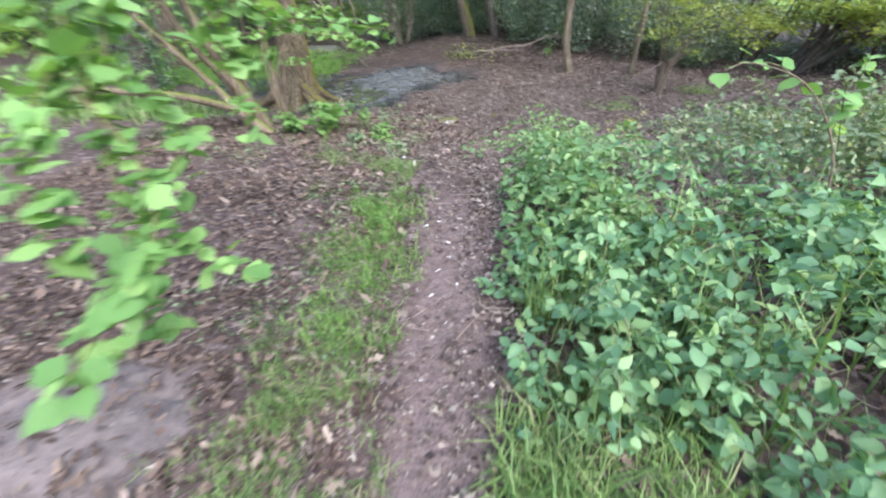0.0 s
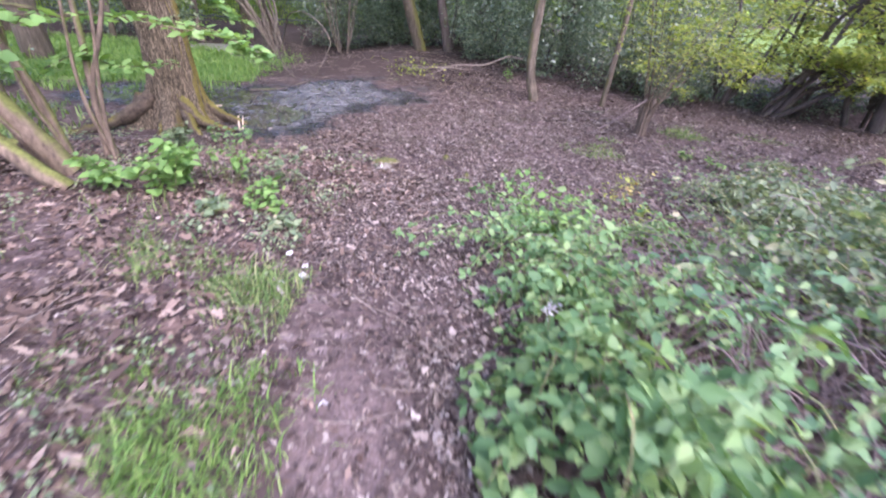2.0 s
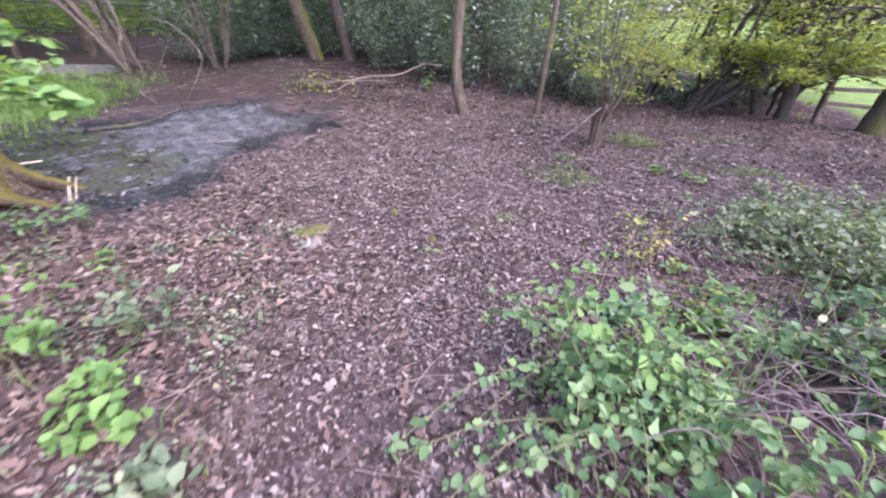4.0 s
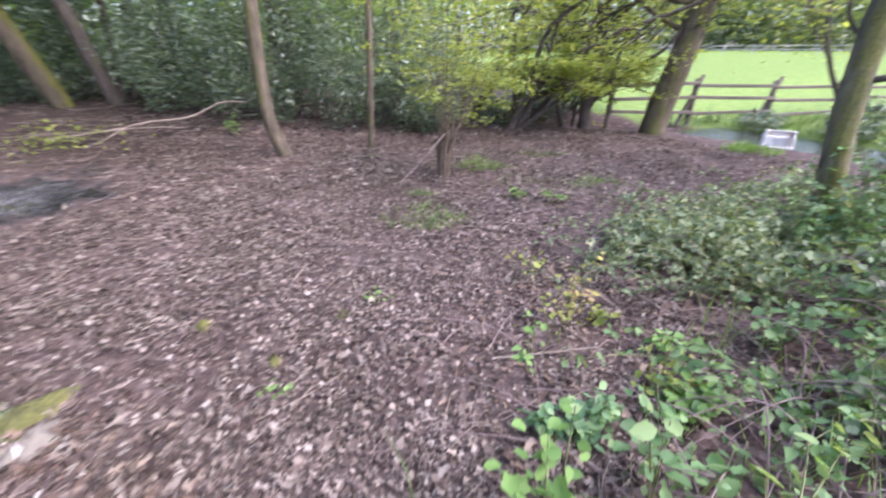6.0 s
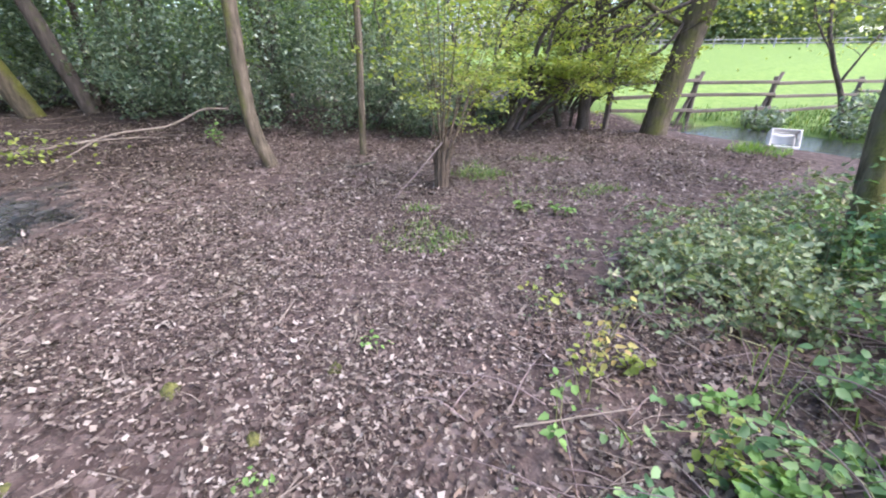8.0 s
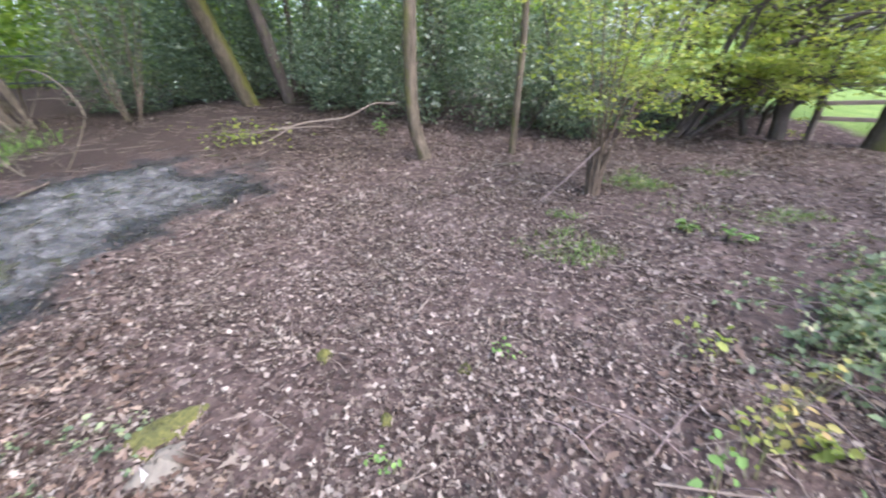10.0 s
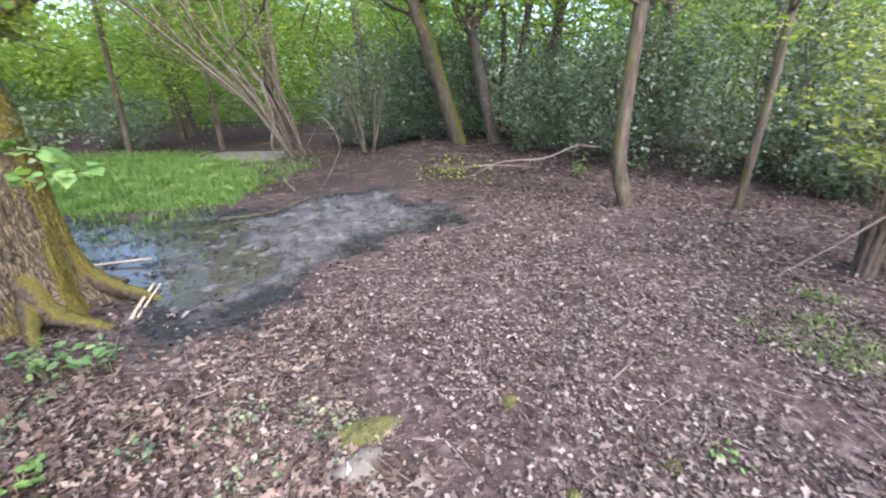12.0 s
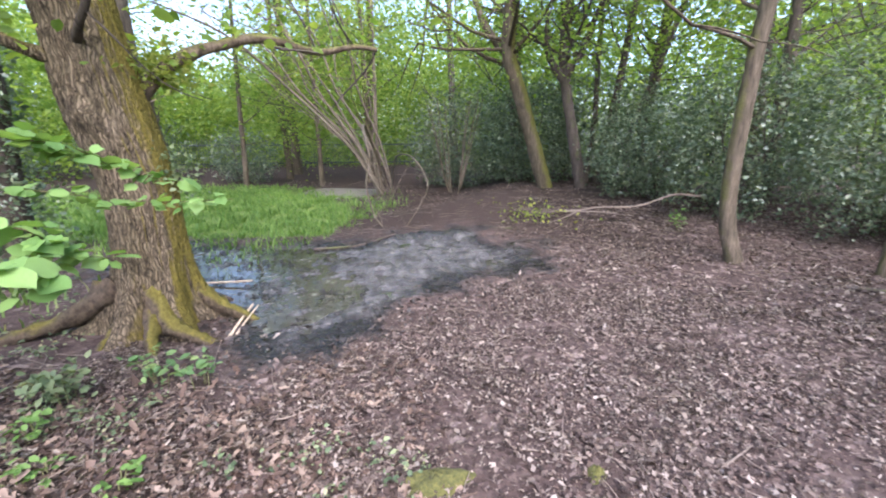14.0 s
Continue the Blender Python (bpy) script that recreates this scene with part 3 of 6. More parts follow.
def limbs(start, way, length, r, depth, out, tips, bend=0.35):
    """Forking branches grown from a point."""
    way = np.array(way, float) / np.linalg.norm(way)
    pts, p, d = [np.array(start, float)], np.array(start, float), way
    for _ in range(4):
        d = d + bend * 0.5 * rng.standard_normal(3) + np.array([0, 0, 0.06])
        d /= np.linalg.norm(d)
        p = p + d * length / 4
        pts.append(p)
    out.append(tube(pts, r, r * 0.45, 7, 5 if depth else 4))
    tips.extend(pts[2:])
    if depth:
        for k in (2, 3, 4):
            side = d + 0.9 * rng.standard_normal(3)
            limbs(pts[k], side, length * 0.62, r * 0.5, depth - 1, out, tips, bend)


def cloud(tips, n, spread, squash=0.7):
    t = np.array(tips)
    c = t[rng.integers(0, len(t), n)]
    return c + rng.standard_normal((n, 3)) * np.array([spread, spread, spread * squash])


def tree(name, label, line, r0, r1, bark, boughs=(), twigs=8, twig_len=1.2, leaf=None, count=0, size=0.09, spread=0.3, flare=0.5, shape=OVATE, seg=14, low=0.45, depth=1, rough=0.12, clear=0.0, bough_bark=None):
    """A tree: bent trunk, named boughs, fine branches and a crown of single leaves."""
    base = np.array(line[0])
    th = thing(name, base, label, "tree")
    pts = [base - (0, 0, 0.12)] + [np.array(p) for p in line]
    part("trunk", tube(pts, r0, r1, 26, seg, rough * 0.5, flare), bark, th, smooth=True)
    tips = []

    def grow(q, way, length, r, k, holder=None):
        wood = []
        limbs(q, way, length, r, k, wood, tips)
        part("branch", join(wood), bough_bark or bark, holder or th, smooth=True, origin=base)

    for b in boughs:
        bough = part("bough", tube(b[0], b[1], b[1] * 0.45, 16, 9, 0.15), bough_bark or bark, th, smooth=True)
        tips.extend(curve_points(b[0], 6)[3:])
        for q in curve_points(b[0], 8)[3:]:
            grow(q, rng.standard_normal(3) + (0, 0, 0.5), twig_len * 0.6, b[1] * 0.3, 0, bough)
    c = curve_points(line, 24)
    for _ in range(twigs):
        q = c[int(rng.uniform(low, 1) * 23)]
        a = rng.uniform(0, 2 * np.pi)
        grow(q, (np.cos(a), np.sin(a), rng.uniform(0.1, 0.9)), twig_len * rng.uniform(0.6, 1.3), r1 * 0.35, depth)
    if leaf and count:
        tips = [q for q in tips if q[2] > clear]
        part("crown", leaves(cloud(tips, count, spread), size, shape, 0.7), leaf, th)
    return th


def raised(line, top):
    """Carries a trunk's line on to a height."""
    a, b = np.array(line[-2]), np.array(line[-1])
    d = (b - a) / max(0.2, (b - a)[2])
    return line + [tuple(b + d * (top - b[2]) * 0.5 + (0.1, 0, 0)), tuple(b + d * (top - b[2]) * 0.9)]


def oak():
    base = np.array((-2.65, 8.12, -0.05))
    th = thing("oak_tree", base, "old ridged oak, mossy on one side, beside the puddle", "tree")
    n, seg = 220, 150
    c = curve_points([(-2.58, 8.12, -0.15), (-2.55, 8.12, 0.3), (-2.53, 8.13, 0.7), (-2.55, 8.14, 1.15), (-2.65, 8.1, 1.65), (-2.73, 8.06, 2.3), (-2.8, 8.03, 2.9), (-2.88, 8.0, 4.2), (-2.85, 8.1, 6.5)], n)
    z = c[:, 2:3]
    th_ = np.linspace(0, 2 * np.pi, seg, endpoint=False)[None]
    r = 0.235 + 0.032 * np.exp(-((z - 1.65) / 0.45) ** 2) - 0.02 * np.maximum(z - 2.6, 0)
    lobes = 0
    for ang, k in ((-0.35, 1.0), (-1.35, 0.75), (-2.5, 1.1), (2.9, 0.9), (1.7, 0.8), (0.7, 0.9)):
        d = np.angle(np.exp(1j * (th_ - ang)))
        lobes = lobes + k * np.exp(-(d / 0.33) ** 2)
    r = r + (0.42 * lobes + 0.05) * np.exp(-np.maximum(z + 0.1, 0) / 0.25) + 0.012 * lobes * np.exp(-np.maximum(z, 0) / 0.9)
    ridge = np.array([[noise.noise(Vector((7 * math.cos(a), 7 * math.sin(a), 1.6 * q[2]))) + 0.6 * noise.noise(Vector((15 * math.cos(a), 15 * math.sin(a), 3.5 * q[2] + 9))) for a in th_[0]] for q in c])
    r = r + 0.028 * (0.35 - np.abs(ridge)) + 0.012 * np.sin(th_ * 3 + 2.5 * np.sin(z * 1.3)) + 0.002 * rng.standard_normal((n, seg))
    r = r + 0.05 * np.exp(-((z - 1.62) / 0.11) ** 2 - (np.angle(np.exp(1j * (th_ + 1.3))) / 0.3) ** 2)
    v = np.stack([c[:, 0:1] + r * np.cos(th_), c[:, 1:2] + r * np.sin(th_), z + 0 * r], -1).reshape(-1, 3)
    i, j = np.meshgrid(np.arange(n - 1), np.arange(seg), indexing="ij")
    f = np.stack([i * seg + j, i * seg + (j + 1) % seg, (i + 1) * seg + (j + 1) % seg, (i + 1) * seg + j], -1).reshape(-1, 4)
    part("trunk", (v, f), M_OAK, th, smooth=True)
    for line, r in (([(-2.42, 7.98, 0.3), (-2.2, 7.9, 0.1), (-2.02, 7.9, 0.02), (-1.86, 7.95, -0.05), (-1.74, 8.0, -0.11)], 0.085),
                    ([(-2.42, 8.0, 0.22), (-2.22, 7.78, 0.05), (-2.1, 7.68, -0.03), (-1.96, 7.62, -0.1)], 0.07),
                    ([(-2.72, 7.95, 0.34), (-3.0, 7.74, 0.1), (-3.25, 7.5, 0.0), (-3.55, 7.25, -0.1)], 0.1),
                    ([(-2.4, 8.25, 0.3), (-2.18, 8.36, 0.06), (-1.98, 8.42, -0.04), (-1.8, 8.45, -0.12)], 0.08),
                    ([(-2.6, 7.95, 0.22), (-2.58, 7.78, 0.04), (-2.55, 7.62, -0.05), (-2.5, 7.5, -0.12)], 0.07)):
        part("root", tube(line, r, r * 0.3, 22, 12, 0.26), M_ROOT, th, smooth=True)
    tips = []
    for line, r, bark in (([(-2.6, 8.15, 1.6), (-2.5, 8.28, 1.82), (-2.36, 8.46, 2.05), (-2.17, 8.75, 2.21), (-1.96, 9.05, 2.3), (-1.71, 9.43, 2.24), (-1.5, 9.75, 2.33), (-1.36, 9.95, 2.33)], 0.062, M_HAZELBARK),
                          ([(-2.7, 7.95, 1.95), (-2.9, 7.6, 2.12), (-3.1, 7.1, 2.3), (-3.4, 6.5, 2.6)], 0.05, M_OAK),
                          ([(-2.6, 7.95, 2.1), (-2.42, 7.85, 2.16), (-2.2, 7.8, 2.3), (-2.0, 7.8, 2.6)], 0.035, M_DARKBARK),
                          ([(-2.7, 8.1, 2.9), (-2.2, 8.7, 3.7), (-1.6, 9.5, 4.4), (-1.0, 10.8, 5.0)], 0.11, M_OAK),
                          ([(-2.8, 8.0, 3.2), (-3.8, 8.1, 4.0), (-5.0, 8.7, 4.8)], 0.12, M_OAK)):
        bough = part("bough", tube(line, r, r * 0.35, 22, 10, 0.2), bark, th, smooth=True)
        q = curve_points(line, 8)
        for k in (4, 5, 6, 7):
            wood = []
            limbs(q[k], rng.standard_normal(3) + (0, 0, 0.6), 0.8, r * 0.22, 1 if q[k][2] > 3 else 0, wood, tips)
            part("branch", join(wood), M_DARKBARK, bough, smooth=True, origin=base)
    tips = [t for t in tips if t[2] > 2.6]
    part("crown", leaves(cloud(tips, 11000, 0.5), 0.08, OVATE, 0.7), M_CANOPY, th)
    p = np.array([(-2.42, 8.4, 1.98)]) + rng.standard_normal((900, 3)) * (0.11, 0.13, 0.09)
    part("leaf_tuft", leaves(p, 0.04, OVATE, 0.9), M_YELLOW, th, "tuft of small olive-green leaves at the bough's foot")
    p = np.array([(-2.32, 8.25, 1.2)]) + rng.standard_normal((350, 3)) * (0.09, 0.1, 0.1)
    part("leaf_tuft", leaves(p, 0.035, OVATE, 0.9), M_GREY_BRAMBLE, th)


oak()
ivied = tree("tree", "dark ivy-clad tree at the edge of the wet grass", raised([(-6.3, 9.0, -0.05), (-6.3, 9.05, 1.2), (-6.2, 9.1, 2.6), (-6.3, 9.1, 4.0)], 9), 0.2, 0.13, M_DARKBARK, twigs=10, leaf=M_CANOPY, count=3500, low=0.5, twig_len=1.6, clear=2.6)
a, z = rng.uniform(0, 2 * np.pi, 2600), 2.6 * rng.uniform(0, 1, 2600) ** 1.2
r = 0.2 + 0.16 * np.abs(rng.standard_normal(2600)) * (1.2 - 0.3 * z)
part("leaves", leaves(np.stack([-6.27 + r * np.cos(a), 9.06 + r * np.sin(a), z], 1), 0.06, OVATE, 0.9), M_HOLLY, ivied, "dark ivy leaves climbing the trunk")
tree("tree", "slender grey-brown tree with a bent foot on leaf litter", raised([(2.57, 11.51, -0.04), (2.41, 11.55, 0.54), (2.39, 11.54, 1.51), (2.41, 11.55, 2.17), (2.44, 11.54, 2.84)], 7), 0.1, 0.07, M_GREYBARK, twigs=10, leaf=M_CANOPY, count=3500, low=0.55, twig_len=1.6, spread=0.4, clear=3.4)
tree("tree", "thin straight young tree beside dark holly", raised([(3.92, 11.43, -0.04), (3.93, 11.4, 0.86), (3.95, 11.39, 1.54), (3.95, 11.39, 2.16)], 6), 0.056, 0.04, M_GREYBARK, twigs=9, leaf=M_CANOPY, count=2500, low=0.55, twig_len=1.3, spread=0.4, clear=3.4)
tree("tree", "leaning forked tree, green moss along its lower trunk", [(-0.07, 15.19, 0.36), (-0.41, 15.06, 1.47), (-0.72, 14.87, 2.48), (-0.92, 14.86, 3.13), (-0.9, 14.86, 4.06), (-0.83, 14.86, 5.61)], 0.17, 0.13, M_MOSSBARK,
     boughs=[([(-0.9, 14.86, 3.03), (-1.44, 15.21, 3.63), (-1.99, 15.98, 4.59), (-2.48, 16.6, 6.09)], 0.1)], twigs=14, twig_len=2.6, leaf=M_CANOPY, count=8000, size=0.065, spread=0.45, low=0.5)
tree("tree", "tall dark forked tree in the thicket", [(0.68, 15.32, 0.37), (0.41, 15.29, 1.58), (0.18, 15.28, 2.7), (0.15, 15.27, 3.55), (0.3, 15.28, 5.41)], 0.13, 0.09, M_DARKBARK, boughs=[([(0.17, 15.25, 2.56), (-0.16, 15.18, 3.08), (-0.22, 15.12, 3.73)], 0.09), ([(0.17, 15.25, 2.63), (0.5, 15.23, 3.09), (0.76, 15.2, 3.89)], 0.09)], twigs=12, twig_len=2.4, leaf=M_CANOPY, count=8000, size=0.065, spread=0.45, low=0.5)
for dx, k in ((0.0, 1.0), (0.5, 0.8), (-0.35, 0.7)):
    tree("tree", "dark slim tree rising from a clump in the thicket", [(1.0 + dx * 0.7, 16.6, 0.33), (1.2 + dx, 16.6, 1.7), (1.35 + dx * 1.5, 16.6, 3.0), (1.5 + dx * 2, 16.6, 4.6), (1.55 + dx * 2.4, 16.6, 7.0)], 0.11 * k, 0.06 * k, M_DARKBARK, twigs=10, twig_len=2.2, leaf=M_CANOPY, count=5500, size=0.065, spread=0.45, low=0.4)
tree("tree", "large leaning tree with mossy foot by the stream", raised([(9.96, 10.03, -0.05), (10.05, 10.01, 0.59), (10.22, 9.92, 1.5), (10.47, 9.83, 2.75)], 9), 0.28, 0.2, M_GREYBARK, twigs=12, leaf=M_YELLOW, count=3500, low=0.5, twig_len=2.0, spread=0.5)
tree("tree", "slim mossy tree with bare broken side branches, brambles round its foot", [(5.3, 5.95, 0.0), (5.3, 6.0, 0.28), (5.3, 6.04, 0.55), (5.29, 6.1, 0.95), (5.29, 6.13, 1.29), (5.3, 6.15, 1.69), (5.34, 6.15, 2.0), (5.6, 6.2, 3.2), (5.7, 6.3, 5.0), (5.8, 6.4, 6.5)], 0.098, 0.085, M_MOSSY,
     boughs=[([(5.3, 6.12, 1.58), (5.28, 5.95, 1.68), (5.32, 5.69, 1.75), (5.38, 5.2, 1.82)], 0.03), ([(5.3, 6.08, 1.28), (5.3, 5.78, 1.35), (5.33, 5.54, 1.35), (5.4, 5.0, 1.42)], 0.027), ([(5.3, 6.15, 1.5), (5.24, 6.32, 1.72), (5.23, 6.32, 2.0), (5.2, 6.4, 2.4)], 0.018)], twigs=6, leaf=M_CANOPY, count=1500, low=0.75, clear=3.2, bough_bark=M_DARKBARK)
tree("tree", "broad rough-barked old trunk behind brambles", [(7.5, 5.75, 0.0), (7.5, 5.8, 0.4), (7.5, 5.95, 1.3), (7.5, 6.0, 2.3), (7.7, 6.0, 4.0), (7.8, 6.1, 7.5)], 0.24, 0.2, M_RUST, twigs=8, leaf=M_CANOPY, count=2500, low=0.6, twig_len=1.8, clear=3.0)


def clump(name, label, base, stems, bark, leaf=None, count=0, size=0.08, spread=0.3, twig_len=0.7, shape=ROUND, leafy=0.35, category="shrub", flat=1.0):
    """A many-stemmed shrub: each stem a part of its own."""
    th = thing(name, base, label, category)
    tips = []
    for line, r in stems:
        part("shoot" if r < 0.015 else "stem", tube(line, r, r * 0.4 if r < 0.03 or name != "coppice_stump" else r * 0.9, 18, 8, 0.12), M_HAZELBARK if r < 0.015 else bark, th, smooth=True)
        if line[-1][2] - line[0][2] < 0.8 and line[-1][2] < 0.8 and name == "coppice_stump":
            continue
        fine = []
        for q in curve_points(line, 10)[int(10 * leafy):]:
            limbs(q, rng.standard_normal(3) * (1, 1, 0.5 * flat) + (0, 0, 0.3 * flat), twig_len * rng.uniform(0.5, 1.2), r * 0.22, 0, fine, tips)
        part("twig_spray", join(fine), bark, th, smooth=True)["kind"] = "stuff"
    if name == "willow_shrub":
        tips = [q for q in tips if q[2] > 2.0]
    if leaf and count:
        part("leaves", leaves(cloud(tips, count, spread, 0.7 * flat), size, shape, 0.5), leaf, th)
    return th


def spray(th, twigs, leaf, size, gap, r=0.006):
    """Leafy twigs under a shrub: single leaves alternating along each."""
    P, Hd = [], []
    for line in twigs:
        c = curve_points(line, 24)
        part("twig", tube(line, r, r * 0.3, 14, 5), M_HAZELBARK, th, smooth=True)
        ln = np.sum(np.linalg.norm(np.diff(c, axis=0), axis=1))
        for k in range(max(3, int(ln / gap))):
            q = c[min(23, int(23 * (k + rng.uniform(0, 1)) / (ln / gap)))]
            a = rng.uniform(0, 2 * np.pi)
            P.append(q + 0.02 * rng.standard_normal(3))
            Hd.append((np.cos(a), np.sin(a), -0.35))
    part("leaves", leaves(np.array(P), size, BROAD, 0.4, 0.28, np.array(Hd)), leaf, th)


stems = []
for k in range(13):
    a = rng.uniform(0, 2 * np.pi)
    f = np.array((-1.85 + 0.2 * np.cos(a), 5.78 + 0.22 * np.sin(a), 0.2))
    o = np.array((np.cos(a) - 0.5, np.sin(a), 0)) * rng.uniform(0.2, 0.8)
    stems.append(([f, f + o * 0.3 + (*(0.06 * rng.standard_normal(2)), 0.6), f + o * 0.8 + (*(0.1 * rng.standard_normal(2)), 1.4), f + o * 1.3 + (0, 0, 3.0)], rng.uniform(0.012, 0.036)))
stems += [([(-1.6, 5.29, 0.29), (-1.79, 5.28, 0.46), (-2.01, 5.3, 0.65), (-2.31, 5.29, 1.0), (-2.75, 5.19, 1.53)], 0.065),
          ([(-1.78, 5.54, 0.31), (-1.96, 5.45, 0.77), (-2.15, 5.37, 1.3), (-2.38, 5.28, 2.14)], 0.08),
          ([(-1.93, 5.38, 0.54), (-2.33, 5.0, 0.77), (-2.89, 4.54, 0.93), (-3.51, 4.22, 0.97)], 0.05)]
hazel = clump("hazel_shrub", "many-stemmed hazel with pale brown bark and fresh leaves", (-1.85, 5.78, 0.25), stems, M_HAZELBARK, M_HAZEL, 1500, 0.075, 0.22, 0.6, leafy=0.7)
spray(hazel, [[(-2.59, 6.41, 1.24), (-1.92, 6.4, 1.27), (-1.78, 6.93, 1.26), (-1.55, 7.44, 1.13), (-1.31, 7.83, 1.1)], [(-2.59, 6.49, 0.83), (-1.88, 6.11, 1.04), (-1.68, 6.21, 0.95), (-1.47, 6.73, 0.95)],
              [(-2.74, 5.55, 1.33), (-2.14, 6.15, 1.51), (-1.54, 6.55, 1.54), (-1.22, 6.76, 1.48), (-1.23, 6.97, 1.44), (-1.21, 7.17, 1.32), (-1.14, 7.43, 1.24)], [(-2.74, 5.54, 1.23), (-1.64, 6.14, 1.31), (-0.96, 6.58, 1.21), (-0.92, 6.68, 1.1), (-0.91, 6.85, 1.03)],
              [(-1.64, 6.14, 1.31), (-0.94, 6.34, 1.21), (-0.68, 6.43, 1.13), (-0.64, 6.49, 1.07)], [(-2.74, 5.46, 1.63), (-2.34, 5.96, 1.71), (-1.94, 6.55, 1.59)], [(-2.74, 5.34, 1.14), (-2.34, 5.64, 1.28), (-2.14, 6.14, 1.21)]], M_HAZEL, 0.066, 0.02)

near_hazel = clump("hazel_shrub", "hazel overhanging the path with broad pale green leaves", (-1.34, 0.31, 0.31),
                   [([(-1.34, 0.31, 0.15), (-1.14, 0.81, 1.1), (-0.64, 1.51, 1.9), (-0.04, 2.01, 1.95)], 0.035), ([(-1.44, 0.41, 0.15), (-1.54, 1.21, 1.4), (-1.24, 2.01, 2.4), (-0.74, 2.61, 2.8)], 0.04), ([(-1.34, 0.21, 0.15), (-1.94, 0.41, 1.4), (-2.34, 0.81, 2.8)], 0.035)],
                   M_HAZELBARK, M_HAZEL, 260, 0.075, 0.16, 0.4, leafy=0.75)
spray(near_hazel, [[(-0.27, 1.94, 1.91), (0.09, 2.21, 1.78), (0.2, 2.17, 1.62), (0.21, 2.16, 1.51), (0.27, 2.02, 1.31)], [(-0.36, 1.79, 1.86), (0.03, 1.91, 1.76), (0.09, 1.81, 1.58), (0.19, 1.86, 1.4), (0.21, 1.65, 1.23), (0.42, 1.7, 1.03)],
                   [(-0.36, 1.78, 1.81), (-0.05, 1.81, 1.66), (0.06, 1.61, 1.52), (0.19, 1.41, 1.43), (0.26, 1.38, 1.27)], [(-0.06, 1.78, 1.62), (0.18, 1.7, 1.36), (0.26, 1.53, 1.19), (0.3, 1.37, 1.18), (0.34, 1.19, 1.15)],
                   [(-0.68, 2.38, 1.98), (-0.07, 2.71, 1.69), (0.13, 3.03, 1.6), (0.46, 3.34, 1.53)], [(-0.17, 2.09, 1.81), (0.03, 2.49, 1.72), (0.12, 2.74, 1.59)], [(-0.06, 1.89, 1.71), (0.07, 1.73, 1.42), (0.15, 1.57, 1.13), (0.18, 1.51, 0.93)]], M_HAZEL, 0.056, 0.0115)

sapling = thing("hazel_sapling", (3.2, 3.5, 0.28), "young hazel shoot with broad leaves arching over the brambles", "shrub")
part("stem", tube([(3.2, 3.5, 0.2), (3.1, 3.55, 0.8), (2.85, 3.65, 1.2), (2.5, 3.65, 1.33), (2.35, 3.6, 1.3)], 0.008, 0.003, 18, 6), M_HAZELBARK, sapling, smooth=True)
spray(sapling, [[(2.9, 3.65, 1.16), (2.7, 3.75, 1.3), (2.5, 3.72, 1.32), (2.34, 3.65, 1.27)], [(3.05, 3.6, 0.95), (3.2, 3.8, 1.25), (3.3, 3.95, 1.35)], [(3.1, 3.55, 0.85), (2.9, 3.4, 1.15), (2.8, 3.3, 1.28)]], M_HAZEL, 0.085, 0.045, 0.004)

# coppiced stump with shoots
stems = []
for k in range(9):
    a = 2 * np.pi * k / 9
    f = np.array((3.95 + 0.055 * np.cos(a), 9.45 + 0.055 * np.sin(a), -0.04))
    o = np.array((np.cos(a), np.sin(a), 0))
    stems.append(([f, f + (0.0, 0, 0.25) + 0.01 * o, f + (0.02, 0, 0.42 + 0.16 * rng.uniform()) + (0.03 + 0.035 * rng.uniform()) * o], 0.03))
for k in range(13):
    a = rng.uniform(0, 2 * np.pi)
    f = np.array((3.97 + 0.09 * np.cos(a), 9.45 + 0.09 * np.sin(a), 0.38))
    o = np.array((np.cos(a) + 0.2, np.sin(a) + 0.1, 0)) * rng.uniform(0.25, 0.85)
    stems.append(([f, f + o * 0.4 + (0, 0, 0.4), f + o * 0.9 + (0, 0, 0.9), f + o * 1.6 + (0, 0, 1.5)], 0.008))
clump("coppice_stump", "cut multi-stemmed coppice stump with leafy new shoots", (3.95, 9.45, -0.04), stems, M_STUMP, M_YELLOW, 2300, 0.045, 0.08, 0.8, OVATE, 0.3, flat=0.4)

# willow with hanging bare rods
stems = []
for k in range(17):
    q = -0.1 + 1.5 * k / 16
    a = rng.uniform(0, 2 * np.pi)
    f = np.array((-4.3 + 0.22 * np.cos(a), 15.86 + 0.22 * np.sin(a), -0.08))
    o = q * np.array((-2.5, -1.25, 0)) + np.array((0.45, -0.5, 0)) * rng.standard_normal()
    stems.append(([f, f + o * 0.25 + (0, 0, 1.3), f + o * 0.65 + (*(0.2 * rng.standard_normal(2)), 2.6), f + o + (*(0.2 * rng.standard_normal(2)), 4.2 - 0.5 * q), f + o * 1.4 + (0, 0, 5.4 - q)], rng.uniform(0.012, 0.05)))
stems.append(([(-4.25, 15.8, 0.2), (-4.1, 14.8, 1.3), (-3.4, 13.2, 1.7), (-2.84, 12.24, 1.45), (-2.78, 12.27, 1.07), (-2.86, 12.23, 0.73), (-2.83, 12.24, 0.44), (-2.74, 12.26, 0.1), (-2.5, 12.1, -0.04)], 0.03))
stems.append(([(-4.1, 15.8, 0.2), (-3.4, 14.6, 1.0), (-2.4, 13.2, 1.1), (-1.75, 12.35, 0.73), (-1.86, 12.31, 0.37), (-2.1, 12.22, -0.03)], 0.018))
clump("willow_shrub", "spreading willow with bare pale stems at the mud's edge", (-4.3, 15.86, -0.05), stems, M_WILLOW, M_YELLOW, 3200, 0.07, 0.5, 1.4, NARROW, 0.5)


